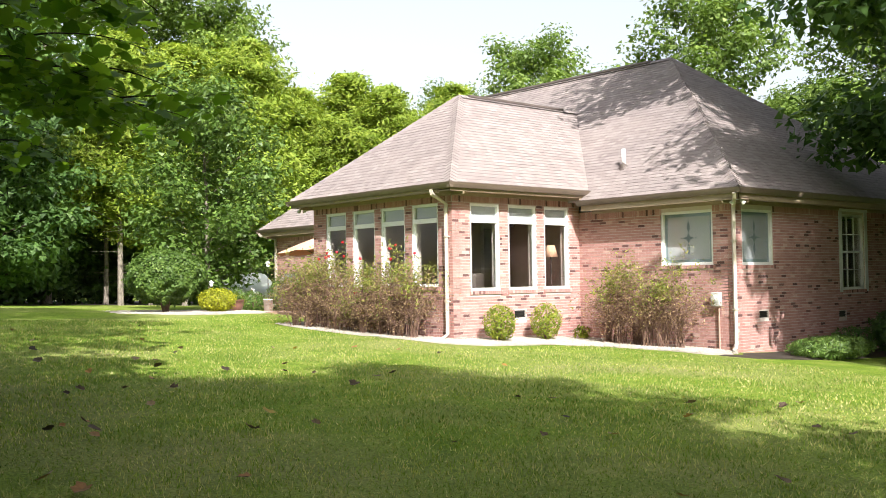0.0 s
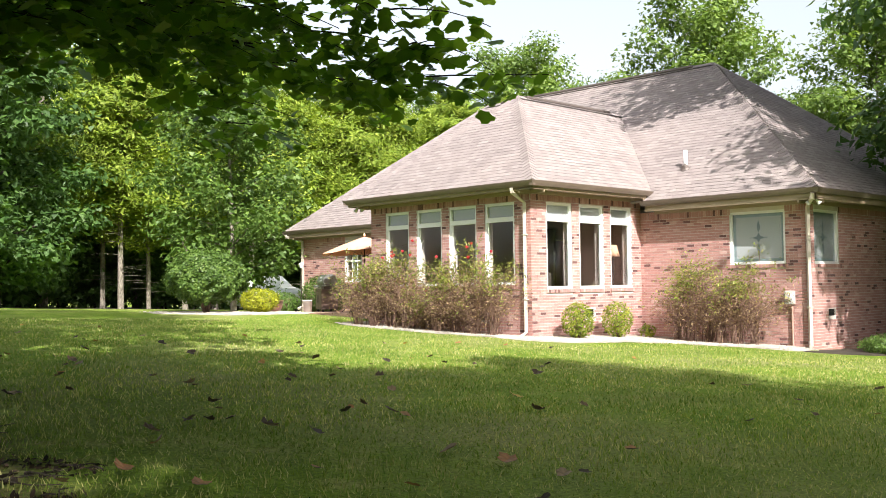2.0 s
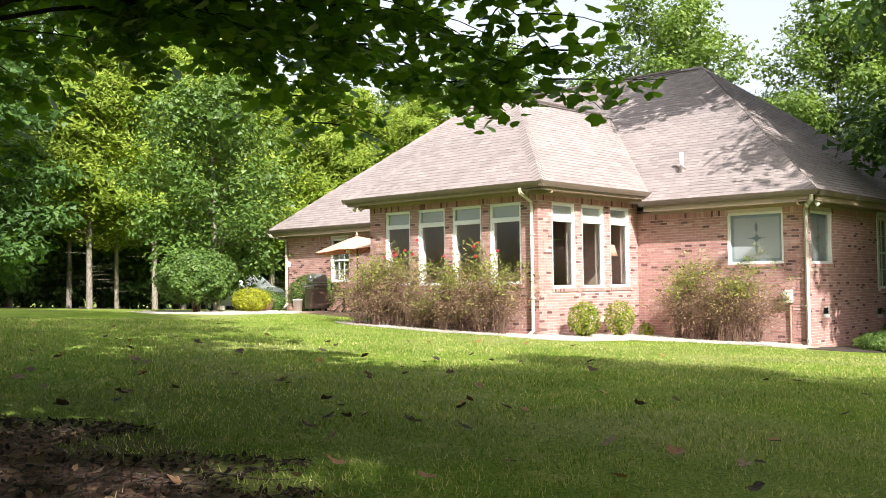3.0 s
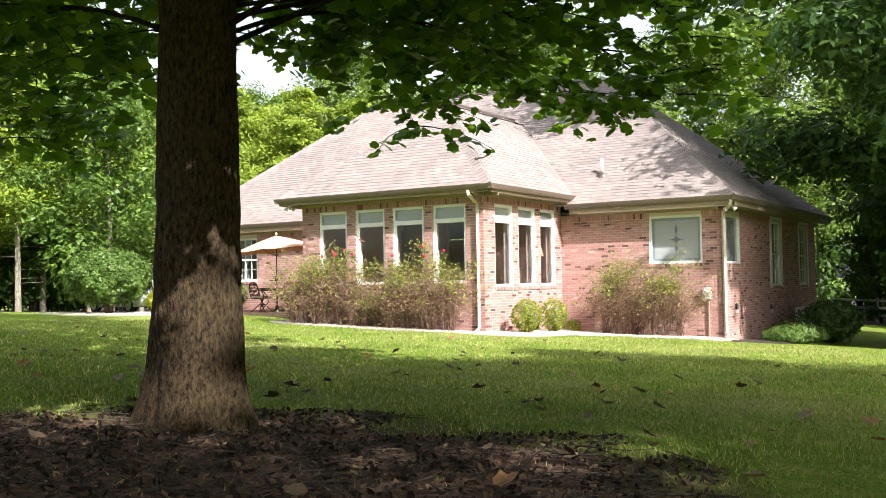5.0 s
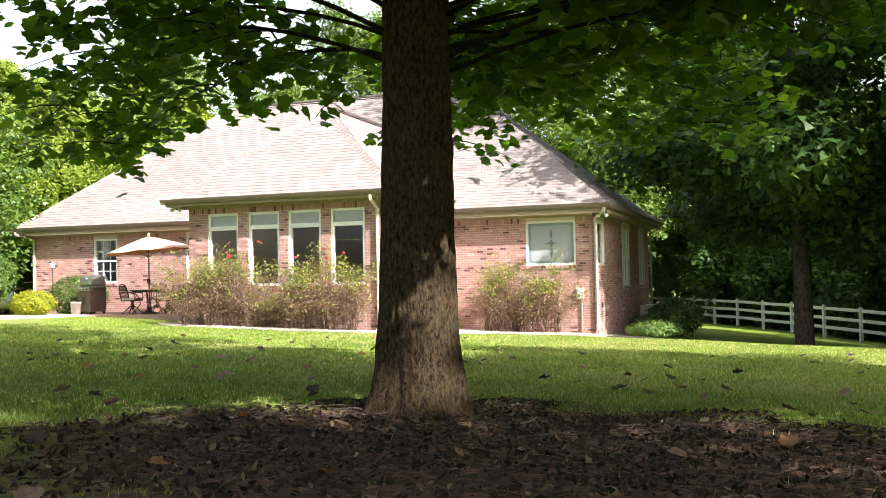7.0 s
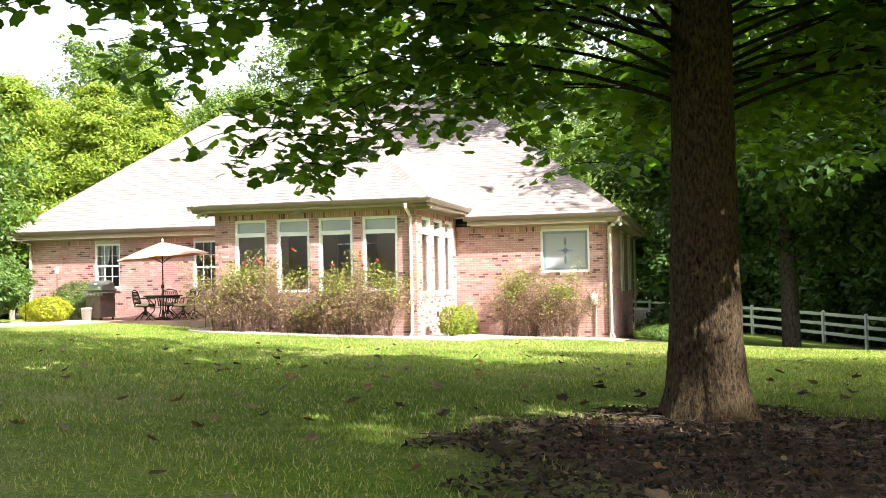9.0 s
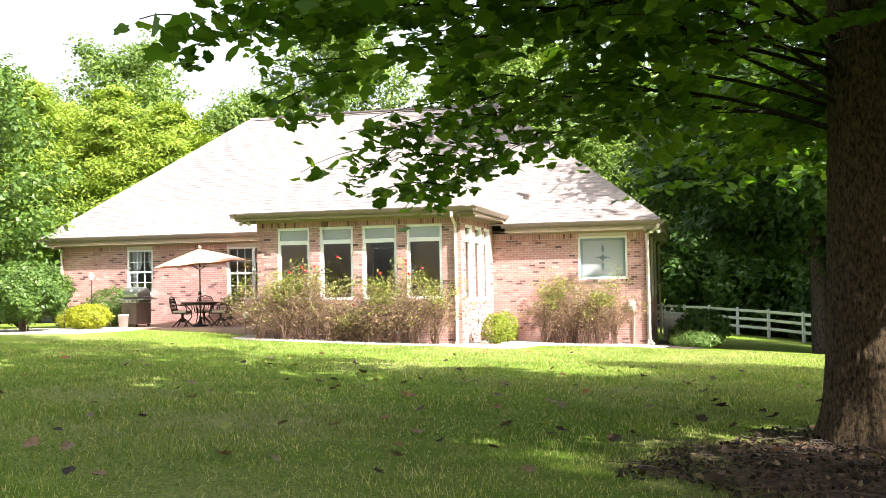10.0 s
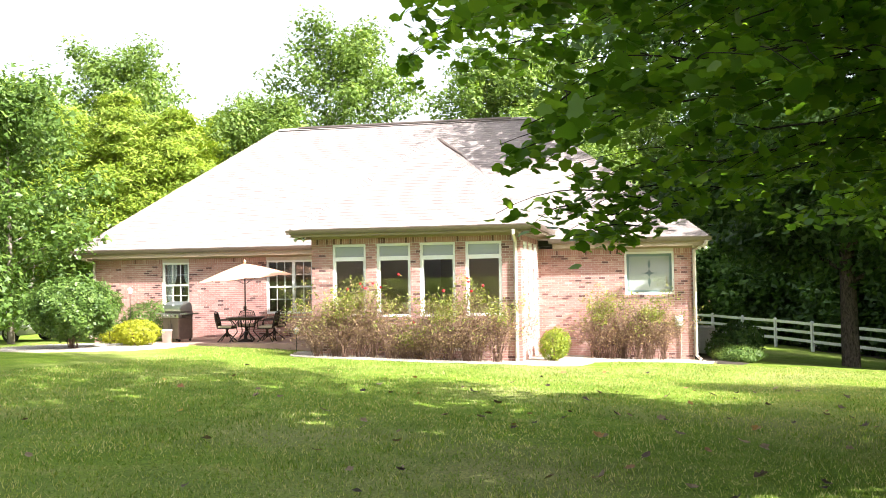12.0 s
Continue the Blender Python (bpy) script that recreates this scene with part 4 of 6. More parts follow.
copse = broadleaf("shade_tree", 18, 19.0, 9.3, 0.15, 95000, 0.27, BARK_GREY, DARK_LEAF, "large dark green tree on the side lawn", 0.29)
copse.matrix_basis = pose(10.21, 10.72, g1(10.21, 10.72) - 0.12)

MX, MY = 7.14, -16.45


def big_maple():
    """The near tree: furrowed trunk with a flared foot, drooping limbs, lobed leaves one by one."""
    rng, nr = random.Random(5), np.random.default_rng(5)
    z0 = g1(MX, MY)
    tree = thing("maple_tree", (MX, MY, z0), "large dark-barked tree with drooping limbs and lobed leaves", "tree")
    rings, sides = 110, 140
    V, F = [], []
    for i in range(rings + 1):
        z = -0.25 + 8.25 * (i / rings) ** 1.35
        r = 0.275 - 0.012 * z + 0.085 * math.exp(-max(z, 0) / 0.26) + 0.04 * math.exp(-max(z, 0) / 0.9)
        for k in range(sides):
            a = 2 * math.pi * k / sides
            root = 0.05 * math.exp(-max(z, 0) / 0.22) * math.sin(5 * a + 0.6)
            fur = 0.012 * noise.noise(Vector((math.cos(a) * 7, math.sin(a) * 7, z * 1.7))) + 0.016 * abs(math.sin(a * 17 + 3.2 * noise.noise(Vector((math.cos(a) * 2, math.sin(a) * 2, z * 2.6))))) * (0.6 + 0.8 * noise.noise(Vector((math.cos(a) * 5, math.sin(a) * 5, z * 5.0))))
            rr = r + root + fur
            V.append((rr * math.cos(a) + 0.012 * z, rr * math.sin(a) + 0.01 * math.sin(z), z))
    for i in range(rings):
        for k in range(sides):
            F.append((i * sides + k, i * sides + (k + 1) % sides, (i + 1) * sides + (k + 1) % sides, (i + 1) * sides + k))
    under("trunk", mesh_of("trunk", V, F, MAPLE_BARK, True), tree, "dark furrowed trunk with a flared foot")
    leader = [((0.096, 0.0, 7.9), (0.1, 0.1, 12), (0.0, 0.3, 17.5), (0.1, 0.3, 24.5)), (0.18, 0.14, 0.09, 0.02), 8]
    lines = [leader]
    LP, LS = [], []
    twigs = []
    # azimuth, start height, length, first slope, last slope
    low = [(38, 3.0, 5.7, 0.22, -0.32), (62, 3.3, 4.9, 0.25, -0.25), (88, 3.1, 5.2, 0.25, -0.28), (112, 3.4, 4.8, 0.22, -0.34), (138, 3.1, 4.8, 0.22, -0.34),
           (163, 3.3, 5.1, 0.24, -0.30), (187, 3.1, 5.3, 0.22, -0.30), (203, 3.5, 6.2, 0.30, -0.05), (225, 3.8, 4.6, 0.3, -0.1), (212, 3.3, 5.0, 0.25, -0.08), (237, 3.5, 4.6, 0.28, -0.04), (198, 3.9, 5.6, 0.25, -0.05), (250, 4.0, 4.2, 0.3, 0.0), (15, 3.6, 4.9, 0.28, -0.15),
           (50, 4.3, 5.1, 0.35, -0.15), (76, 4.5, 4.9, 0.3, -0.15), (100, 4.4, 4.8, 0.3, -0.3), (125, 4.3, 5.6, 0.3, -0.3), (150, 4.5, 5.8, 0.3, -0.25), (175, 4.4, 6.0, 0.35, -0.15), (195, 4.8, 6.0, 0.35, 0.0),
           (350, 4.6, 3.8, 0.4, 0.0), (250, 4.7, 4.3, 0.45, 0.05), (280, 5.0, 4.2, 0.5, 0.1), (320, 4.9, 4.3, 0.5, 0.1), (28, 5.0, 5.2, 0.4, 0.0), (65, 5.3, 4.9, 0.4, 0.0), (140, 5.4, 6.0, 0.4, -0.05), (215, 5.4, 5.6, 0.4, 0.05),
           (158, 4.6, 7.9, 0.3, -0.15), (167, 4.9, 8.3, 0.3, -0.15), (175, 4.5, 7.8, 0.3, -0.2), (150, 5.0, 7.4, 0.3, -0.12), (184, 4.8, 7.8, 0.3, -0.15), (169, 5.6, 8.0, 0.25, 0.0),
           (196, 3.7, 5.9, 0.1, -0.22), (188, 3.6, 6.3, 0.06, -0.2),
           (20, 3.1, 4.6, 0.2, -0.12), (32, 3.5, 5.2, 0.2, -0.15), (8, 3.4, 4.4, 0.22, -0.1), (26, 3.9, 5.0, 0.25, -0.1), (45, 3.7, 5.2, 0.2, -0.15), (70, 3.8, 5.0, 0.2, -0.15), (82, 3.5, 4.6, 0.2, -0.15), (355, 3.8, 4.2, 0.25, -0.05),
           # unseen limbs, added to keep the sun off the trunk above its foot
           (334, 3.9, 2.7, 0.08, -0.05), (324, 4.2, 2.8, 0.08, -0.05), (345, 4.2, 2.8, 0.1, -0.05), (314, 4.6, 3.4, 0.1, 0.0), (338, 4.7, 3.5, 0.1, 0.0), (329, 5.2, 4.0, 0.1, 0.0),
           (40, 3.3, 5.5, 0.12, -0.12), (55, 3.2, 5.2, 0.12, -0.16), (95, 3.3, 5.0, 0.12, -0.12)]

    def skirt(p):
        """Whether the crown reaches there: its lower rim climbs towards the open lawn."""
        xx = p[0] + MX + 0.25 * (p[1] + MY + 17)
        return xx > 0.95 and p[2] + z0 > 2.05 + 0.95 * max(0.0, 3.1 - xx)

    for az, h, L, s0, s1 in low:
        a = radians(az)
        pts, rad = grow(rng, (0.03 + 0.2 * math.cos(a), 0.2 * math.sin(a), h - z0 + 0.0), a, L, s0 + 0.24, s1 - 0.24, 0.021, 12, 0.13)
        keep = next((k for k in range(4, len(pts)) if not skirt(pts[k])), len(pts))
        pts, rad = pts[:keep], rad[:keep]
        lines.append((pts, rad, 6))
        side = 1
        for j in range(3, len(pts)):
            for rep in range(2):
                side = -side
                d = pts[j] - pts[j - 1]
                a2 = math.atan2(d.y, d.x) + side * rng.uniform(0.45, 1.25)
                l2 = rng.uniform(0.7, 1.6) * (1.15 - 0.45 * j / len(pts))
                p2, r2 = grow(rng, pts[j].lerp(pts[j - 1], rng.random()), a2, l2, rng.uniform(-0.1, 0.25), rng.uniform(-0.7, -0.1), 0.010, 5, 0.2)
                if skirt(p2[-1]):
                    lines.append((p2, r2, 3))
                    twigs.append(p2)
        twigs.append(pts[-3:])
    for tw in twigs:
        for q, w in zip(tw, tw[1:]):
            seg = (w - q)
            for _ in range(max(2, int(seg.length / 0.041))):
                c = q.lerp(w, rng.random())
                LP.append((c.x + rng.gauss(0, 0.09), c.y + rng.gauss(0, 0.09), c.z - abs(rng.gauss(0, 0.07)) - 0.02))
                LS.append(rng.uniform(0.09, 0.175))
    under("limb", tubes("limb", lines, BARK), tree, "thin dark limbs and twigs", "stuff")
    LP, LS = np.array(LP), np.array(LS)
    nm = nr.normal(size=(len(LP), 3)) * 0.42 + np.array([0.0, 0.0, 0.9])
    under("leaf_spray", mesh_np("leaf_spray", leaf_cloud(nr, LP, LS, LEAF_LOBED, 0.5, nm), len(LEAF_LOBED), MAPLE_LEAF), tree, "dark green lobed leaves", "stuff")
    # the upper crown
    n = 6000
    t = nr.random(n)
    z = 5.6 + 20 * t
    rad_max = 6.3 * np.sin(np.pi * np.clip((t + 0.28) / 1.3, 0, 1)) ** 0.7
    az = nr.random(n) * 6.283
    lump = 0.78 + 0.22 * np.sin(az * 5 + z * 0.9) * np.sin(z * 1.3 + az * 2)
    rr = rad_max * lump * nr.random(n) ** 0.4
    P = np.c_[rr * np.cos(az) + 0.1, rr * np.sin(az) + 0.2, z - z0]
    P = P[[skirt(p) for p in P]]
    n = len(P)
    nm = nr.normal(size=(n, 3)) * 0.5 + np.array([0, 0, 0.8])
    under("crown", mesh_np("crown", leaf_cloud(nr, P, nr.uniform(0.35, 0.6, n), LEAF_OVAL[[0, 1, 3, 4]] * np.array([1.6, 1.0]), 0.5, nm), 4, MAPLE_LEAF), tree, "dense upper crown", "stuff")


big_maple()


# ---------------------------------------------------------------- shrubs
def rose_bush(x, y, rx, ry, h, seed, blooms, label):
    """Leggy roses: bare brown canes, withered leaves below, green growth and blooms on top."""
    rng, nr = random.Random(seed), np.random.default_rng(seed)
    b = thing("rose_bush", (x, y, g1(x, y)), label, "bush", "rose bushes along the walls")
    lines, tips, mids = [], [], []
    roots = [(-0.62 * rx + 1.24 * rx * (i + 0.5) / max(2, round(3.2 * rx)) + rng.uniform(-0.1, 0.1), rng.uniform(-0.15, 0.15) * ry) for i in range(max(2, round(3.2 * rx)))]
    for k in range(int(82 * rx)):
        cx0, cy0 = roots[k % len(roots)]
        bx, by = cx0 + rng.gauss(0, 0.07), cy0 + rng.gauss(0, 0.07)
        a = rng.uniform(0, 6.283)
        sp = rng.random() ** 0.6
        px, py = bx + 1.05 * sp * math.cos(a), by + min(0.66, ry * 0.9) * sp * math.sin(a)
        hh = h * (1.0 - 0.50 * sp * sp) * rng.uniform(0.72, 1.0) * (0.84 + 0.11 * math.cos(px * 3.4 + seed) + 0.06 * math.cos(px * 9.0 + seed))
        pts = [Vector((bx, by, -0.03)), Vector((bx * 0.82 + px * 0.18, by * 0.82 + py * 0.18, hh * 0.4)), Vector((px * 0.6 + bx * 0.4, py * 0.6 + by * 0.4, hh * 0.78)), Vector((px, py, hh * rng.uniform(0.82, 1.0)))]
        lines.append((pts, [0.011, 0.009, 0.006, 0.003], 3))
        tips.append(pts[3])
        for _ in range(13):
            q = pts[1].lerp(pts[3], rng.random())
            e = q + Vector((rng.gauss(0, 0.27), rng.gauss(0, 0.22), rng.uniform(-0.24, 0.22)))
            lines.append(([q, q.lerp(e, 0.5) + Vector((rng.gauss(0, 0.02), rng.gauss(0, 0.02), 0)), e], [0.004, 0.003, 0.0015], 3))
            (tips if e.z > h * (0.56 + 0.12 * math.sin(e.x * 4.0 + seed)) else mids).append(e)
    under("cane", tubes("cane", lines, TWIG, False), b, "bare brown canes", "stuff")
    T, M = np.array([tuple(t) for t in tips]), np.array([tuple(t) for t in mids])

    def foliage(nm, pts, per, spread, size, material, label):
        P = np.repeat(pts, per, axis=0) + nr.normal(size=(len(pts) * per, 3)) * spread
        under(nm, mesh_np(nm, leaf_cloud(nr, P, size * nr.uniform(0.6, 1.4, len(P)), LEAF_OVAL[[0, 1, 3, 4]], 0.8), 4, material), b, label, "stuff")

    foliage("green_leaf", T, 10, 0.08, 0.068, ROSE_LEAF, "yellow-green top leaves")
    foliage("withered_leaf", np.concatenate([M, M, T]), 2, 0.12, 0.05, DRY_LEAF, "brown withered leaves")
    high = sorted(tips, key=lambda v: -v.z)
    for k in range(blooms):
        c = high[int(k * 5 + rng.random() * 5) % max(1, len(high) // 3)] + Vector((0, -0.05, 0.07))
        bm = bmesh.new()
        bmesh.ops.create_icosphere(bm, subdivisions=2, radius=0.047)
        for v in bm.verts:
            v.co *= 0.75 + 0.5 * noise.noise(v.co * 40 + Vector((k, seed, 0)))
        bl = part("bloom", bm, BLOOM, b, "red bloom")
        bl.matrix_basis = pose(*c)


rose_bush(-4.35, -0.80, 1.75, 0.85, 2.45, 31, 7, "leggy brown rose bush with green tops and red blooms")
rose_bush(-2.95, -0.66, 0.5, 0.5, 1.1, 36, 2, "narrow brown rose bush with thin green tops")
rose_bush(-1.40, -0.80, 1.6, 0.85, 2.4, 32, 5, "leggy brown rose bush with green tops and red blooms")
rose_bush(2.68, 3.5, 1.95, 0.8, 2.65, 33, 0, "leggy brown rose bush with sparse yellow-green tops")


def shrub(name, x, y, rx, ry, h, leaves, size, leaf, seed, label, base=0.1, shape=None, stems=14, group="garden shrubs"):
    rng, nr = random.Random(seed), np.random.default_rng(seed)
    s = thing(name, (x, y, g1(x, y)), label, "shrub", group)
    lines = []
    for k in range(stems):
        a = rng.uniform(0, 6.28)
        e = Vector((rx * 0.7 * math.cos(a) * rng.random(), ry * 0.7 * math.sin(a) * rng.random(), h * rng.uniform(0.6, 0.9)))
        lines.append(([Vector((e.x * 0.15, e.y * 0.15, -0.04)), e * 0.5 + Vector((0, 0, 0.02)), e], [0.018, 0.012, 0.004], 4))
    under("stem", tubes("stem", lines, TWIG), s, kind="stuff")
    d = nr.normal(size=(leaves, 3))
    d /= np.linalg.norm(d, axis=1, keepdims=True)
    az, el = np.arctan2(d[:, 1], d[:, 0]), d[:, 2]
    lump = 1.0 + 0.07 * np.sin(az * 6 + el * 5 + seed) + 0.06 * np.sin(az * 11 - el * 9) + nr.normal(size=leaves) * 0.035
    rr = lump * np.where(nr.random(leaves) < 0.75, 0.9 + 0.1 * nr.random(leaves), nr.random(leaves) ** 0.5)
    P = d * rr[:, None] * np.array([rx, ry, (h - base * h) / 2]) + np.array([0, 0, base * h + (h - base * h) / 2])
    nm = d * 0.8 + nr.normal(size=(leaves, 3)) * 0.45 + np.array([0, 0, 0.35])
    under("foliage", mesh_np("foliage", leaf_cloud(nr, P, size * nr.uniform(0.65, 1.35, leaves), LEAF_OVAL[[0, 1, 3, 4]] if shape is None else shape, 0.7, nm), 4, leaf), s, kind="stuff")
    return s


shrub("round_shrub", -12.25, -1.3, 1.22, 1.22, 1.95, 20000, 0.075, SHRUB_LEAF, 41, "large clipped globe of a green shrub in gravel", 0.16, LEAF_OVAL[[0, 1, 3, 4]] * np.array([1.8, 1.0]))
shrub("box_hedge", -12.3, 3.35, 1.1, 0.6, 1.4, 7000, 0.075, SHRUB_LEAF, 42, "low rounded green box hedge by the wall", 0.02)
shrub("golden_shrub", -10.9, -0.25, 0.64, 0.56, 0.74, 3600, 0.075, GOLD_LEAF, 43, "bright yellow-green mounded shrub in gravel", 0.02)
shrub("golden_shrub", -12.3, 1.0, 0.45, 0.45, 0.62, 2000, 0.07, GOLD_LEAF, 44, "small yellow-green shrub behind a larger one", 0.02)
shrub("lime_shrub", 0.75, 0.75, 0.38, 0.36, 0.86, 2200, 0.065, NANDINA, 45, "small lime-green shrub beside the brick wall", 0.05)
shrub("lime_shrub", 0.72, 2.35, 0.38, 0.36, 0.90, 1900, 0.065, NANDINA, 46, "small airy lime-green shrub beside the brick wall", 0.05)
shrub("seedling", 0.65, 3.75, 0.22, 0.2, 0.36, 160, 0.10, NANDINA, 47, "little yellow-green seedling in the gravel", 0.05, stems=5)
shrub("juniper", 6.0, 6.1, 0.8, 1.2, 0.5, 5200, 0.09, SHRUB_LEAF, 48, "low spreading green juniper by the side wall", 0.0, LEAF_SPRAY)
shrub("dark_shrub", 6.3, 9.3, 0.85, 0.9, 1.25, 2600, 0.15, DARK_LEAF, 49, "dark glossy evergreen shrub by the side wall", 0.05)
shrub("dark_shrub", 5.6, 7.9, 0.5, 0.5, 0.7, 1200, 0.09, DARK_LEAF, 50, "low dark shrub with purplish leaves by the wall", 0.05)
shrub("hydrangea", -13.2, 2.3, 0.5, 0.5, 0.75, 1500, 0.08, SHRUB_LEAF, 51, "leafy green perennial near the patio", 0.03)


# ---------------------------------------------------------------- beds and paving
def ribbon(name, pts, material, label, lift=0.03):
    """A low bed: outline in plan, laid on the ground with a rounded edge."""
    n = len(pts)
    cx, cy = sum(p[0] for p in pts) / n, sum(p[1] for p in pts) / n
    bm = bmesh.new()
    vs = [bm.verts.new((x, y, 0)) for x, y in pts]
    bm.faces.new(vs)
    bmesh.ops.triangulate(bm, faces=bm.faces[:])
    bmesh.ops.subdivide_edges(bm, edges=bm.edges[:], cuts=5, use_grid_fill=True)
    edge = {v for e in bm.edges if len(e.link_faces) == 1 for v in e.verts}
    for v in bm.verts:
        v.co.z = g1(v.co.x, v.co.y) + (-0.02 if v in edge else lift)
    me = bpy.data.meshes.new(name)
    bm.to_mesh(me)
    bm.free()
    me.materials.append(material)
    me.shade_smooth()
    return tagged(new(name, me), label, "garden bed", kind="structure")


BED = [(-6.4, 0.6), (-6.1, -1.1), (-3.9, -1.45), (-1.5, -1.45), (0.6, -1.2), (1.6, -0.4), (1.9, 1.2), (2.6, 2.4), (4.2, 2.75), (5.0, 2.85), (5.2, 3.6), (4.65, 4.40), (0.04, 4.40), (0.04, -0.05), (-5.74, -0.05), (-5.9, 0.6)]
DBED = [(5.02, 2.86), (5.9, 3.3), (6.3, 5.0), (6.15, 8.5), (6.35, 11.8), (4.66, 13.2), (4.66, 4.42), (5.22, 3.6)]
LBED = [(-14.2, -2.6), (-12.2, -3.1), (-10.6, -2.0), (-9.7, -0.9), (-9.6, 0.5), (-10.2, 1.3), (-12.0, 2.2), (-13.8, 2.0), (-14.8, 0.3)]
ribbon("gravel_bed", BED, GRAVEL, "pale pea gravel bed along the house")
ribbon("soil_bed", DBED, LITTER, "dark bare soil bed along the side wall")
ribbon("gravel_bed", LBED, GRAVEL, "pale gravel bed round the shrubs")


def inside(poly, x, y):
    c = False
    for i in range(len(poly)):
        (x1, y1), (x2, y2) = poly[i], poly[i - 1]
        if (y1 > y) != (y2 > y) and x < (x2 - x1) * (y - y1) / (y2 - y1) + x1:
            c = not c
    return c


def pebbles():
    rng = random.Random(61)
    V, F = [], []
    while len(V) < 6 * 9000:
        poly = BED if rng.random() < 0.75 else LBED
        x, y = rng.uniform(-14.8, 7.8), rng.uniform(-3.1, 11.5)
        if not inside(poly, x, y):
            continue
        r = rng.uniform(0.015, 0.04)
        z = g1(x, y) + 0.03
        a = rng.uniform(0, 3)
        o = len(V)
        c, s = math.cos(a) * r, math.sin(a) * r
        V += [(x + c, y + s, z), (x - s * 0.7, y + c * 0.7, z), (x - c, y - s, z), (x + s * 0.7, y - c * 0.7, z), (x, y, z + r * 0.7), (x, y, z - r * 0.5)]
        F += [(o, o + 1, o + 4), (o + 1, o + 2, o + 4), (o + 2, o + 3, o + 4), (o + 3, o, o + 4)]
    tagged(new("gravel", mesh_of("gravel", V, F, GRAVEL)), "loose pale pebbles on the beds", "gravel", kind="stuff")


pebbles()
PZ = 0.57
patio = slab("patio", (-11.6, 1.25, PZ - 0.6), (-5.85, WY - 0.012, PZ), PAVER, "pinkish concrete patio slab against the house", "patio")


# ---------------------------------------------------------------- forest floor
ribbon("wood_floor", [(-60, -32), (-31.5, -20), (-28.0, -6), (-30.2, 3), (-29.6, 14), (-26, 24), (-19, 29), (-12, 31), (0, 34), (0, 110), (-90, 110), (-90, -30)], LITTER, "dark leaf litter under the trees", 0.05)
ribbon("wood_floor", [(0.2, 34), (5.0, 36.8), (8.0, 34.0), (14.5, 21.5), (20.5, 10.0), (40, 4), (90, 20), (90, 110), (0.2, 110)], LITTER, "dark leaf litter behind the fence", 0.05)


# ---------------------------------------------------------------- fence
def fence():
    f = thing("fence", (0, 0, 0), "white three-rail board fence before the wood", "fence")
    start, step = Vector((7.06, 33.42)), Vector((1.40, -2.66))
    pts = [start + step * k for k in range(-3, 9)]
    pts = [Vector((-2.0, 40.5))] + pts
    tops = []
    for p in pts:
        z = g1(p.x, p.y)
        m = part("post", boxes(((-0.065, -0.065, -0.3), (0.065, 0.065, 1.47)), bevel=0.008), SILVERED, f)
        ang = math.degrees(math.atan2(step.y, step.x))
        m.matrix_basis = pose(p.x, p.y, z, 0, 0, ang)
        part("cap", lathe([(0.10, 1.471), (0.10, 1.49), (0.01, 1.53)], 4), SILVERED, m)
        tops.append((p, z))
    for (p, z), (q, w) in zip(tops, tops[1:]):
        d = q - p
        L, ang = d.length, math.degrees(math.atan2(d.y, d.x))
        tilt = -math.degrees(math.atan2(w - z, L))
        for h in (0.43, 0.86, 1.29):
            r = part("rail", boxes(((0.066, -0.022, h), (L - 0.066, 0.022, h + 0.14)), bevel=0.005), SILVERED, f)
            r.matrix_basis = pose(p.x, p.y, z, 0, 0, ang) @ pose(0, 0, 0, 0, tilt, 0)


fence()


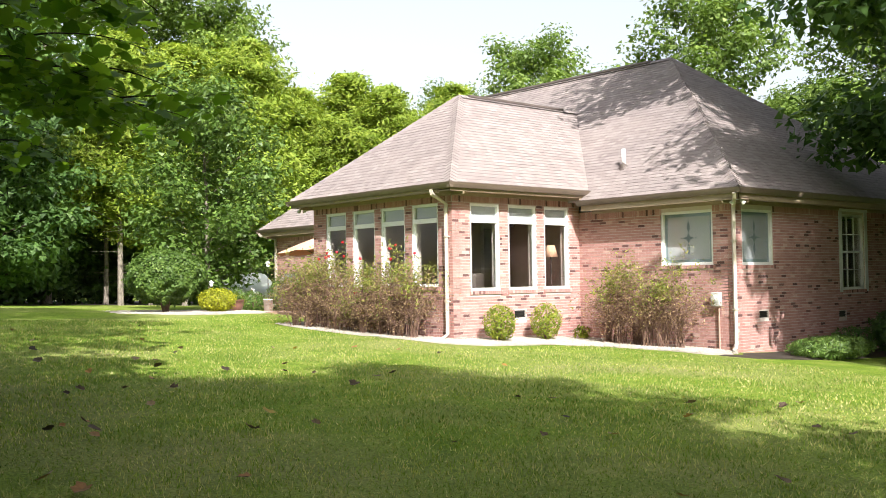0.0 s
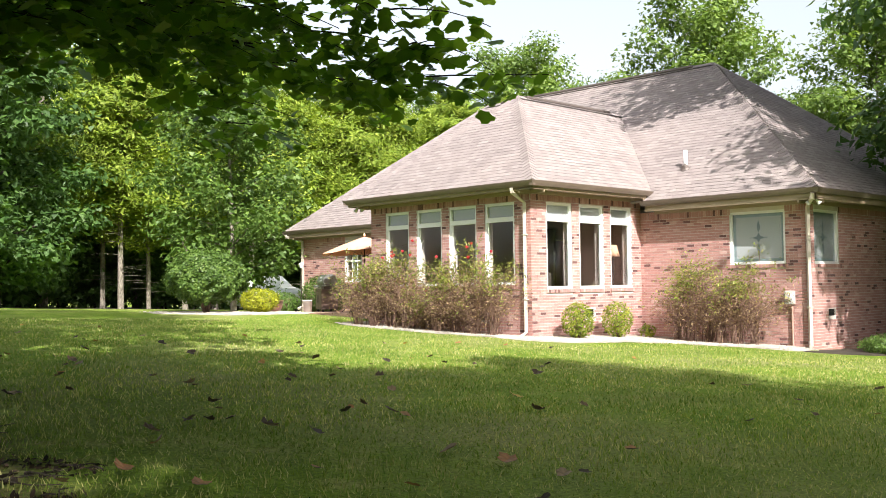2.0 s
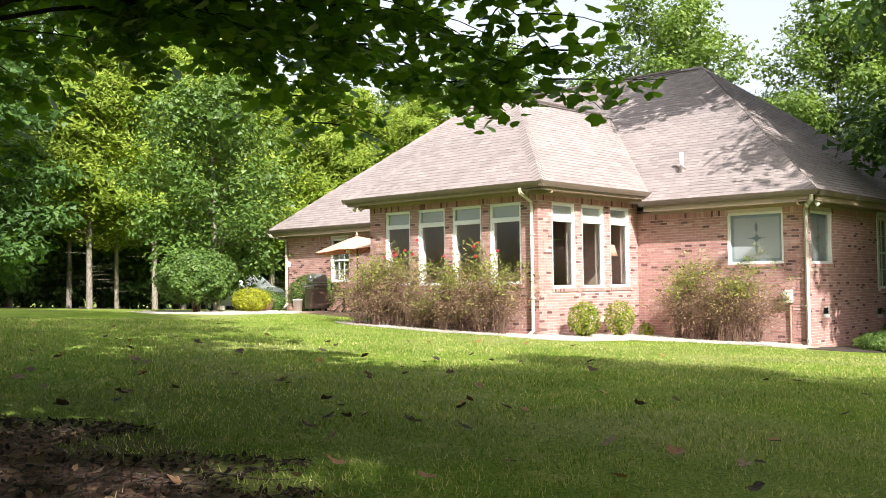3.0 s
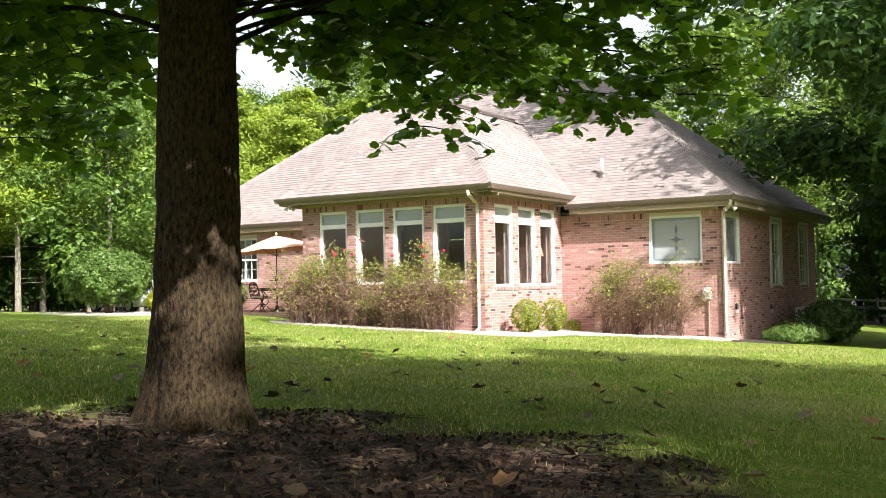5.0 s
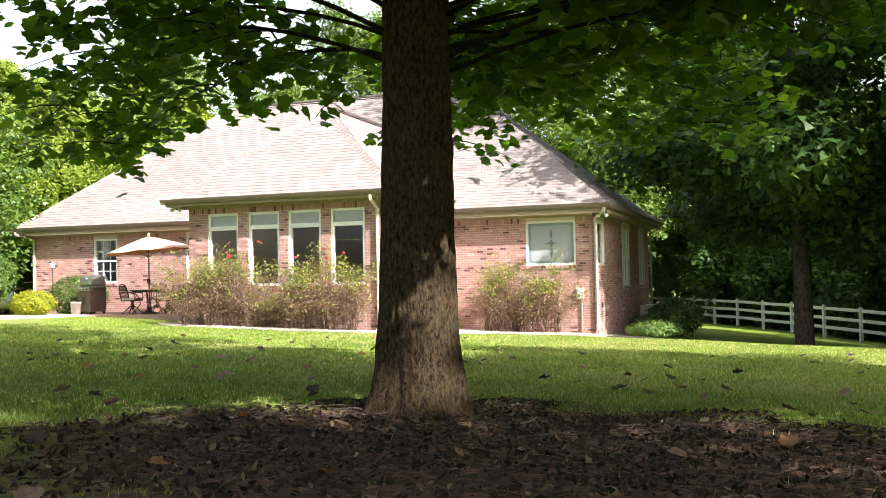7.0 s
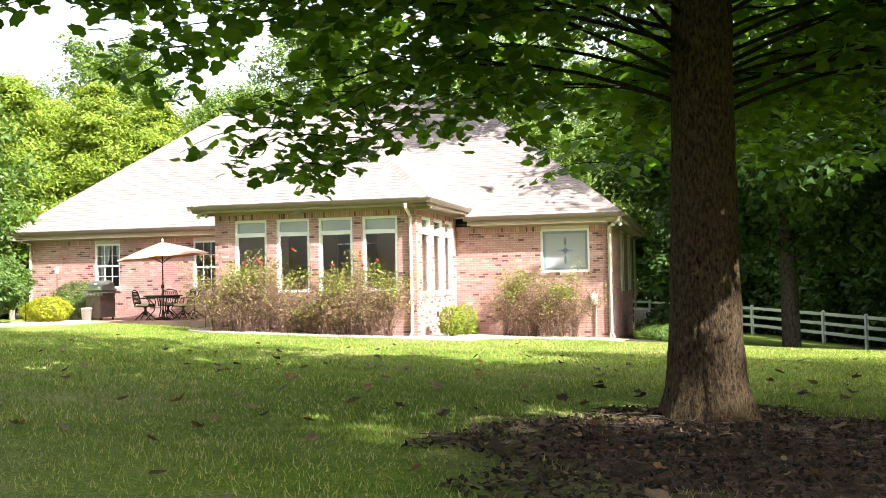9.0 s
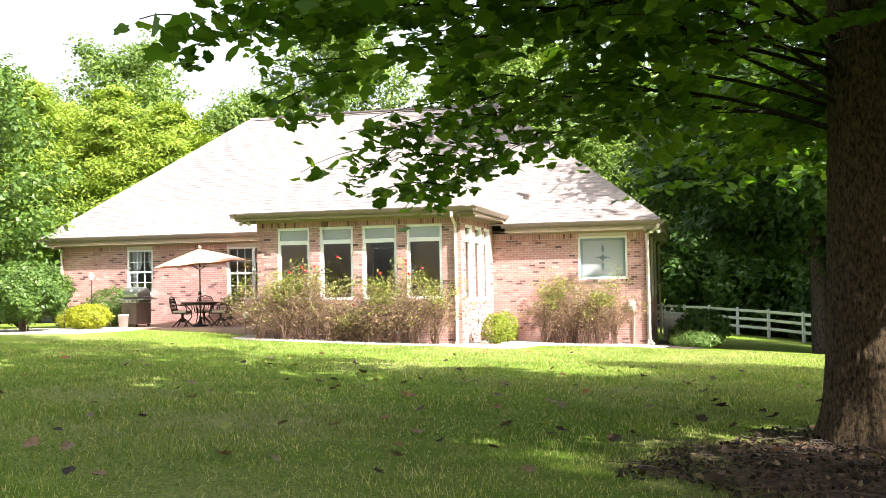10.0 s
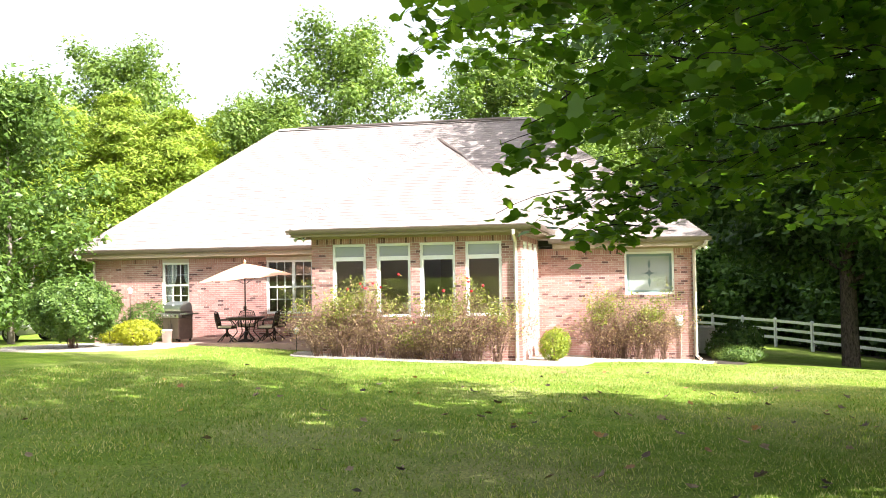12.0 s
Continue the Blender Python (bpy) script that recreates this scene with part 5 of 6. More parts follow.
# ---------------------------------------------------------------- patio things
def umbrella(x, y):
    u = thing("patio_umbrella", (x, y, PZ), "open cream canvas patio umbrella, underside painted orange-lit", "umbrella")
    part("base", lathe([(0.24, 0.0), (0.25, 0.03), (0.20, 0.06), (0.06, 0.09), (0.035, 0.30), (0.03, 0.31)], 20), IRON, u, "dark iron base", True)
    part("pole", lathe([(0.019, 0.08), (0.019, 2.42)], 12), IRON, u, "thin dark pole", True)
    R, z_rim, z_top, n = 1.38, 1.92, 2.36, 8
    tip = Matrix.Translation((0, 0, 2.2)) @ pose(0, 0, 0, 2, -4, 0) @ Matrix.Translation((0, 0, -2.2))
    for s, name, mat_, lab in ((0, "canopy", CANVAS, "cream canvas canopy"), (1, "lining", CANVAS_LIT_UNDER, "canopy underside with its orange light painted in")):
        V, F = [], []
        rings = 6
        for i in range(rings + 1):
            t = i / rings
            for k in range(n * 4):
                a = 2 * math.pi * (k / (n * 4) + 1 / 16)
                ph = (k % 4) / 4
                sag = 1 - 0.045 * math.sin(math.pi * ph) * t
                zz = z_top + (z_rim - z_top) * (t ** 1.12) - 0.05 * math.sin(math.pi * ph) * t * (1 - t * 0.4) - 0.006 * s
                V.append(tip @ Vector((R * t * sag * math.cos(a), R * t * sag * math.sin(a), zz)))
        m = n * 4
        for i in range(rings):
            for k in range(m):
                F.append((i * m + k, i * m + (k + 1) % m, (i + 1) * m + (k + 1) % m, (i + 1) * m + k)[:: 1 if s else -1])
        under(name, mesh_of(name, V, F, mat_, True), u, lab)
    part("finial", lathe([(0.02, 2.36), (0.045, 2.40), (0.03, 2.45), (0.006, 2.48)], 10), CANVAS, u, "small pale finial", True)
    for k in range(n):
        a = 2 * math.pi * (k / n + 1 / 16)
        d = Vector((math.cos(a), math.sin(a), 0))
        r = under("rib", tubes("rib", [([tip @ Vector((0, 0, z_top - 0.03)), tip @ (d * R * 0.98 + Vector((0, 0, z_rim - 0.015)))], [0.008, 0.006], 4)], IRON), u)
        under("strut", tubes("strut", [([Vector((0, 0, 1.72)), tip @ (d * R * 0.5 + Vector((0, 0, 2.10)))], [0.006, 0.006], 4)], IRON), r)
    part("crank_box", boxes(((-0.035, -0.06, 0.95), (0.035, 0.03, 1.07)), bevel=0.01), IRON, u)


umbrella(-8.64, 2.12)


def patio_table(x, y):
    t = thing("patio_table", (x, y, PZ), "round dark cast-iron patio table", "table")
    part("tabletop", lathe([(0.0301, 0.705), (0.56, 0.705), (0.585, 0.715), (0.585, 0.735), (0.56, 0.742), (0.0301, 0.742)], 36), IRON, t, "openwork top", True)
    part("apron", lathe([(0.5, 0.66), (0.51, 0.66), (0.51, 0.704), (0.5, 0.704)], 36), IRON, t)
    for k in range(4):
        a = math.pi / 4 + k * math.pi / 2
        d = Vector((math.cos(a), math.sin(a), 0))
        pts = [d * 0.48 + Vector((0, 0, 0.70)), d * 0.30 + Vector((0, 0, 0.5)), d * 0.26 + Vector((0, 0, 0.3)), d * 0.44 + Vector((0, 0, 0.10)), d * 0.50 + Vector((0, 0, 0.012))]
        under("leg", tubes("leg", [(pts, [0.02, 0.018, 0.017, 0.018, 0.022], 6)], IRON), t)
    return t


patio_table(-8.64, 2.12)


def patio_chair():
    c = thing("patio_chair", (0, 0, 0), "dark cast-iron swivel patio chair with a beige cushion", "chair", "chairs round the patio table")
    part("base", lathe([(0.04, 0.14), (0.05, 0.22), (0.035, 0.36), (0.09, 0.40)], 12), IRON, c, "swivel column", True)
    for k in range(4):
        a = math.pi / 4 + k * math.pi / 2
        d = Vector((math.cos(a), math.sin(a), 0))
        under("leg", tubes("leg", [([d * 0.03 + Vector((0, 0, 0.26)), d * 0.16 + Vector((0, 0, 0.16)), d * 0.28 + Vector((0, 0, 0.05)), d * 0.33 + Vector((0, 0, 0.012))], [0.022, 0.018, 0.016, 0.02], 6)], IRON), c)
    part("seat", boxes(((-0.25, -0.24, 0.40), (0.25, 0.24, 0.425)), bevel=0.01), IRON, c)
    part("cushion", boxes(((-0.23, -0.22, 0.427), (0.23, 0.22, 0.487)), bevel=0.025), CUSHION, c, "beige seat cushion")
    frame_pts = [Vector((-0.25, 0.23, 0.42)), Vector((-0.27, 0.29, 0.68)), Vector((-0.20, 0.33, 0.87)), Vector((0, 0.345, 0.92)), Vector((0.20, 0.33, 0.87)), Vector((0.27, 0.29, 0.68)), Vector((0.25, 0.23, 0.42))]
    under("backrest", tubes("backrest", [(frame_pts, [0.017] * 7, 6)], IRON), c)
    lat = []
    for k in range(7):
        x = -0.21 + 0.07 * k
        lat.append(([Vector((x, 0.25, 0.45)), Vector((x + 0.05, 0.295, 0.64)), Vector((x * 0.8 - 0.02, 0.325, 0.86))], [0.009] * 3, 4))
        lat.append(([Vector((x, 0.25, 0.45)), Vector((x - 0.05, 0.295, 0.64)), Vector((x * 0.8 + 0.02, 0.325, 0.86))], [0.009] * 3, 4))
    under("lattice", tubes("lattice", lat, IRON), c, "openwork back lattice", "stuff")
    for s in (1, -1):
        pts = [Vector((s * 0.265, 0.28, 0.66)), Vector((s * 0.30, 0.05, 0.66)), Vector((s * 0.29, -0.18, 0.64)), Vector((s * 0.26, -0.22, 0.54)), Vector((s * 0.25, -0.20, 0.42))]
        under("armrest", tubes("armrest", [(pts, [0.016] * 5, 6)], IRON), c)
    return c


chair = patio_chair()
CH = [(-9.2, 2.05, 100), (-7.90, 2.0, -85), (-8.95, 2.95, 20), (-8.0, 2.85, -30)]
chair.matrix_basis = pose(CH[0][0], CH[0][1], PZ, 0, 0, CH[0][2])
for x, y, r in CH[1:]:
    copy_thing(chair, pose(x, y, PZ, 0, 0, r))


def grill(x, y, turn):
    g = thing("gas_grill", (x, y, PZ), "stainless steel gas grill cart with its lid shut", "grill", turn=turn)
    part("cabinet", boxes(((-0.36, -0.27, 0.08), (0.36, 0.27, 0.74)), bevel=0.012), CART, g, "bronze enamel cabinet")
    for s in (0, 1):
        d = part("door", boxes(((-0.35 + 0.355 * s, -0.292, 0.12), (-0.005 + 0.355 * s, -0.272, 0.70)), bevel=0.008), CART, g)
        hx = -0.06 if s == 0 else 0.06
        part("handle", boxes(((hx - 0.01, -0.325, 0.3), (hx + 0.01, -0.305, 0.56)), bevel=0.006), HOOD, d, "dark bar handle")
    part("control_panel", boxes(((-0.40, -0.33, 0.745), (0.40, -0.20, 0.86)), bevel=0.015), STEEL, g)
    for k in range(4):
        kn = part("knob", lathe([(0.03, 0), (0.03, 0.02), (0.022, 0.035)], 12), HOOD, g)
        kn.matrix_basis = pose(-0.27 + 0.18 * k, -0.33, 0.80, 90)
    part("firebox", boxes(((-0.38, -0.198, 0.745), (0.38, 0.26, 0.93)), bevel=0.01), HOOD, g, "dark firebox")
    bm = bmesh.new()
    prof = [(-0.22, 0.935), (-0.235, 1.0), (-0.19, 1.13), (-0.08, 1.21), (0.08, 1.23), (0.2, 1.17), (0.25, 1.05), (0.25, 0.935)]
    rows = [[bm.verts.new((sx, yy, zz)) for yy, zz in prof] for sx in (-0.37, 0.37)]
    for i in range(len(prof)):
        j = (i + 1) % len(prof)
        bm.faces.new((rows[0][i], rows[1][i], rows[1][j], rows[0][j]))
    bm.faces.new(rows[0][::-1])
    bm.faces.new(rows[1])
    lid = part("lid", bm, STEEL, g, "rounded steel hood")
    part("handle", boxes(((-0.28, -0.30, 1.0), (0.28, -0.275, 1.025)), ((-0.27, -0.28, 1.0), (-0.25, -0.22, 1.02)), ((0.25, -0.28, 1.0), (0.27, -0.22, 1.02)), bevel=0.005), STEEL, lid)
    th = part("thermometer", lathe([(0.035, 0), (0.035, 0.012), (0.03, 0.014)], 14), SILVERED, lid)
    th.matrix_basis = pose(0, -0.20, 1.12, 70)
    for s in (1, -1):
        part("side_shelf", boxes(((s * 0.41 if s > 0 else -0.72, -0.28, 0.84), (0.72 if s > 0 else -0.41, 0.22, 0.875)), bevel=0.01), STEEL, g)
    for sx in (-0.3, 0.3):
        for sy in (-0.22, 0.22):
            w = part("wheel", lathe([(0.04, -0.015), (0.04, 0.015)], 12), RUBBER, g)
            w.matrix_basis = pose(sx, sy, 0.04, 0, 90, 0)


grill(-11.0, 2.45, -22)


def bucket(x, y):
    b = thing("bucket", (x, y, PZ), "white plastic bucket standing beside the grill", "bucket")
    part("body", lathe([(0.13, 0), (0.155, 0.37), (0.165, 0.37), (0.165, 0.40), (0.148, 0.40), (0.125, 0.03)], 22), PLASTIC, b, smooth=True)
    pts = [Vector((0.165 * math.cos(t), -0.02 - 0.10 * math.sin(t), 0.36 - 0.12 * math.sin(t))) for t in np.linspace(0, math.pi, 9)]
    under("handle", tubes("handle", [(pts, [0.004] * 9, 4)], STEEL), b, "thin wire handle")


bucket(-10.95, 1.62)


def pot(x, y, z, r, h, material, label, leaf=None, seed=1):
    p = thing("plant_pot", (x, y, z), label, "pot")
    part("body", lathe([(r * 0.65, 0), (r * 0.9, h * 0.5), (r, h * 0.92), (r * 1.08, h * 0.92), (r * 1.08, h), (r * 0.92, h), (r * 0.88, h * 0.85)], 24), material, p, smooth=True)
    part("soil", lathe([(r * 0.87, h * 0.80), (r * 0.3, h * 0.86)], 20), LITTER, p)
    if leaf:
        nr = np.random.default_rng(seed)
        d = nr.normal(size=(500, 3)) * np.array([r * 0.6, r * 0.6, h * 0.35]) + np.array([0, 0, h * 1.25])
        under("plant", mesh_np("plant", leaf_cloud(nr, d, nr.uniform(0.05, 0.1, 500), LEAF_OVAL[[0, 1, 3, 4]], 0.8), 4, leaf), p, kind="stuff")


pot(-11.6, 0.8, g1(-11.6, 0.8) + 0.02, 0.27, 0.36, TERRA, "round brown glazed pot in gravel with green plant", SHRUB_LEAF, 3)
pot(-6.35, 2.3, PZ, 0.24, 0.46, TERRA, "tall dark brown pot standing on the patio")


def path_light(x, y, h, label):
    z = g1(x, y)
    p = thing("path_light", (x, y, z), label, "garden light", "garden lights")
    part("stake", lathe([(0.012, -0.05), (0.012, h - 0.14)], 8), IRON, p)
    part("lantern", lathe([(0.03, h - 0.14), (0.055, h - 0.13), (0.075, h - 0.03), (0.06, h - 0.02)], 12), SILVERED, p, "pale lantern glass")
    part("cap", lathe([(0.10, h - 0.019), (0.10, h - 0.01), (0.02, h + 0.05), (0.01, h + 0.07)], 12), SILVERED, p)


path_light(-12.75, 2.7, 1.75, "tall stake torch lamp by the wall")
path_light(-11.95, 0.1, 0.95, "short pale garden lantern among shrubs")
path_light(-6.6, 0.95, 0.62, "short pale garden lantern by the patio")


def window_box(x, y):
    w = thing("meter_box", (x, y, 0), "grey green utility meter box on the brick wall", "meter box")
    part("box", boxes(((-0.11, -0.14, 0.82), (0.11, 0.0, 1.14)), bevel=0.02), METERGREY, w)
    part("cover", lathe([(0.085, 0), (0.085, 0.05), (0.06, 0.07)], 16), METERGREY, w).matrix_basis = pose(0, -0.14, 1.0, 90)
    part("conduit", lathe([(0.022, -0.25), (0.022, 0.78)], 10), PAVER, w, "thin pinkish conduit").matrix_basis = pose(0.04, -0.04, 0)


window_box(4.18, WY - 0.012)


def utility_cabinet(x, y):
    z = g1(x, y)
    u = thing("air_conditioner", (x, y, z), "weathered grey air conditioning unit beside the house", "air conditioner")
    part("body", boxes(((-0.38, -0.75, 0.08), (0.38, 0.75, 1.0)), bevel=0.02), METERGREY, u)
    for k in range(9):
        part("louvre", boxes(((0.383, -0.7, 0.16 + 0.085 * k), (0.40, 0.7, 0.20 + 0.085 * k))), METERGREY, u)
        part("louvre", boxes(((-0.34, -0.768, 0.16 + 0.085 * k), (0.34, -0.753, 0.20 + 0.085 * k))), METERGREY, u)
    part("base_pad", boxes(((-0.5, -0.85, -0.1), (0.5, 0.85, 0.078)), bevel=0.01), GRAVEL, u, "pale concrete pad")


utility_cabinet(5.3, 11.8)


def flood_light(at, turn):
    f = part("flood_light", lathe([(0.05, 0), (0.05, 0.025), (0.02, 0.03)], 12), SILVERED, house, "pale twin flood lamp under the eave")
    f.matrix_basis = pose(*at, 180, 0, turn)
    for s in (1, -1):
        h = part("lamp_head", lathe([(0.02, 0.03), (0.03, 0.06), (0.055, 0.14), (0.058, 0.15), (0.03, 0.146)], 14), SILVERED, f)
        h.matrix_basis = pose(s * 0.04, 0, 0.01, 0, s * 45, 0)


flood_light((-6.05, -0.22, ZS + 0.028), 0)
flood_light((4.9, 4.2, ZM + 0.028), 45)


def car(x, y, turn):
    """White saloon, nose to +x of its own axes."""
    c = thing("car", (x, y, g1(x, y)), "white parked saloon car behind the shrubs", "car", turn=turn)
    bm = bmesh.new()
    side = [(-2.2, 0.35), (-2.25, 0.75), (-2.1, 0.95), (-1.55, 1.02), (-0.95, 1.42), (0.25, 1.44), (1.0, 1.0), (1.95, 0.85), (2.25, 0.62), (2.25, 0.32), (1.85, 0.25), (-1.9, 0.25)]
    rows = []
    for yy, sq in ((-0.88, 0.0), (-0.80, 0.06), (0.80, 0.06), (0.88, 0.0)):
        rows.append([bm.verts.new((px, yy * (0.80 if pz > 1.1 else 1.0), pz + (sq if 0.5 < pz else 0))) for px, pz in side])
    k = len(side)
    for a, b in zip(rows, rows[1:]):
        for i in range(k):
            bm.faces.new((a[i], a[(i + 1) % k], b[(i + 1) % k], b[i]))
    bm.faces.new(rows[0][::-1])
    bm.faces.new(rows[-1])
    bmesh.ops.recalc_face_normals(bm, faces=bm.faces[:])
    bmesh.ops.bevel(bm, geom=bm.edges[:], offset=0.03, segments=2, affect="EDGES")
    part("body", bm, CARPAINT, c, smooth=True)
    for s in (1, -1):
        part("side_window", boxes(((-0.8, s * 0.715 - 0.01, 1.08), (0.45, s * 0.715 + 0.01, 1.36))), DARK, c, "dark side glass")
        part("headlight", boxes(((2.0, s * 0.66 - 0.14, 0.66), (2.24, s * 0.66 + 0.14, 0.80)), bevel=0.03), SILVERED, c)
        for wx in (-1.4, 1.4):
            w = part("wheel", lathe([(0.32, -0.1), (0.335, -0.07), (0.335, 0.07), (0.32, 0.1)], 24), RUBBER, c, "black tyre", True)
            w.matrix_basis = pose(wx, s * 0.80, 0.33, 90)
            part("rim", lathe([(0.21, -0.115), (0.2, -0.108), (0.2, 0.108), (0.21, 0.115)], 18), STEEL, w)


car(-19.6, 5.8, -12)

# ---------------------------------------------------------------- inside the windows
def floor_lamp(x, y):
    l = thing("table_lamp", (x, y, 0.72), "lamp with a tapered cream shade inside the sun room", "lamp")
    part("stand", lathe([(0.14, 0), (0.14, 0.03), (0.02, 0.05), (0.02, 1.42)], 14), IRON, l)
    part("shade", lathe([(0.185, 1.36), (0.10, 1.66), (0.095, 1.66), (0.18, 1.36)], 20), CANVAS, l, "cream tapered shade", True)


floor_lamp(-0.48, 3.87)


def armchair(x, y, turn, material, label):
    a = thing("armchair", (x, y, 0.722), label, "armchair", turn=turn)
    part("seat", boxes(((-0.3, -0.35, 0.12), (0.3, 0.25, 0.45)), bevel=0.05), material, a)
    part("backrest", boxes(((-0.38, 0.26, 0.12), (0.38, 0.45, 0.95)), bevel=0.06), material, a)
    for s in (1, -1):
        part("armrest", boxes(((s * 0.305 if s > 0 else -0.42, -0.35, 0.1), (0.42 if s > 0 else -0.305, 0.25, 0.6)), bevel=0.04), material, a)
    for sx in (-0.3, 0.3):
        for sy in (-0.28, 0.36):
            part("leg", boxes(((sx - 0.03, sy - 0.03, 0), (sx + 0.03, sy + 0.03, 0.1))), IRON, a)


armchair(-1.2, 1.4, -60, HOOD, "dark upholstered armchair inside the sun room")
armchair(-3.6, 3.2, 20, CUSHION, "beige upholstered armchair inside the sun room")


def curtain(x0, x1, z0, z1, y, seed, label):
    """Gathered cloth, tied to one side at two thirds of its drop."""
    V, F = [], []
    n, m = 30, 14
    for j in range(m + 1):
        t = j / m
        tie = 1 - 0.55 * math.exp(-((t - 0.66) / 0.22) ** 2)
        for i in range(n + 1):
            u = i / n
            V.append((x0 + (x1 - x0) * u * tie, y + 0.025 * math.sin(u * 34 + seed), z1 + (z0 - z1) * t))
    for j in range(m):
        for i in range(n):
            a = j * (n + 1) + i
            F.append((a, a + 1, a + n + 2, a + n + 1))
    me = mesh_of("curtain", V, F, CURTAIN, True)
    tagged(new("curtain", me), label, "curtain", "curtains behind the sash windows")


for a, b, z in ((*C_WIN, CZ),):
    curtain(a - 0.02, a + 0.36, z[0] - 0.02, z[1] + 0.02, WY + 0.36, 1, "pale blue tied-back curtain behind glass")
    curtain(b + 0.02, b - 0.36, z[0] - 0.02, z[1] + 0.02, WY + 0.36, 2, "pale blue tied-back curtain behind glass")

# ---------------------------------------------------------------- litter on the lawn
def fallen_leaves():
    rng, nr = random.Random(71), np.random.default_rng(71)
    kinds = []
    for k in range(6):
        pts = LEAF_LOBED * (1 + 0.15 * nr.normal(size=LEAF_LOBED.shape))
        curl = rng.uniform(0.35, 0.9)
        V = [(0, 0, 0.02)] + [(px, py, 0.015 + curl * (px * px * 1.1 + 0.3 * py * py) + rng.uniform(0, 0.08)) for px, py in pts]
        F = [(0, 1 + i, 1 + (i + 1) % len(pts)) for i in range(len(pts))]
        V2 = [(a, b, c - 0.012) for a, b, c in V]
        o = len(V)
        F2 = [(o + a, o + c, o + b) for a, b, c in F]
        kinds.append(mesh_of("fallen_leaf", V + V2, F + F2, FALLEN))
    count = 0
    while count < 290:
        x, y = rng.uniform(-6, 16), rng.uniform(-24, -3)
        if rng.random() > math.exp(-((x - 7) ** 2 + (y + 17) ** 2) / 110) or (x - MX) ** 2 + (y - MY) ** 2 < 0.4:
            continue
        ob = new("fallen_leaf", kinds[count % 6])
        s = rng.uniform(0.07, 0.15)
        ob.matrix_basis = pose(x, y, g1(x, y) + 0.045, rng.uniform(-25, 25), rng.uniform(-25, 25), rng.uniform(0, 360)) @ Matrix.Diagonal((s, s, s, 1))
        tagged(ob, "dry curled brown leaf lying on the grass", "leaf", "fallen leaves")
        count += 1


fallen_leaves()


def bare(x, y):
    d = math.hypot((x - MULCH[0]) / MULCH_R[0], (y - MULCH[1]) / MULCH_R[1])
    return d + 0.35 * noise.noise(Vector((x * 0.9, y * 0.9, 0.0)))


def tree_litter():
    """Chips, scraps and twigs on the bare earth."""
    rng, nr = random.Random(72), np.random.default_rng(72)
    P, tw = [], []
    while len(P) < 12000:
        x, y = rng.uniform(4, 12.5), rng.uniform(-22, -14)
        if bare(x, y) < 0.95:
            P.append((x, y, g1(x, y) + rng.uniform(0.006, 0.03)))
    P = np.array(P)
    nm = nr.normal(size=(len(P), 3)) * 0.6 + np.array([0, 0, 1.0])
    tagged(new("leaf_scraps", mesh_np("leaf_scraps", leaf_cloud(nr, P, nr.uniform(0.015, 0.07, len(P)), LEAF_OVAL, 0.4, nm), 6, SCRAP)), "scraps of brown leaves and bark on bare earth", "leaf litter", kind="stuff")
    for _ in range(520):
        x, y, z = P[rng.randrange(len(P))]
        a, L = rng.uniform(0, 6.28), rng.uniform(0.08, 0.3) + 0.5 * rng.random() ** 4
        pts = [Vector((x, y, z + 0.008))]
        for k in range(3):
            a += rng.gauss(0, 0.3)
            q = pts[-1] + Vector((math.cos(a), math.sin(a), 0)) * L / 3
            q.z = g1(q.x, q.y) + 0.015 + rng.uniform(0, 0.02)
            pts.append(q)
        tw.append((pts, [0.006, 0.005, 0.004, 0.002], 4))
    tagged(new("twigs", tubes("twigs", tw, BARK_GREY)), "thin dry twigs on bare earth", "twigs", kind="stuff")


tree_litter()


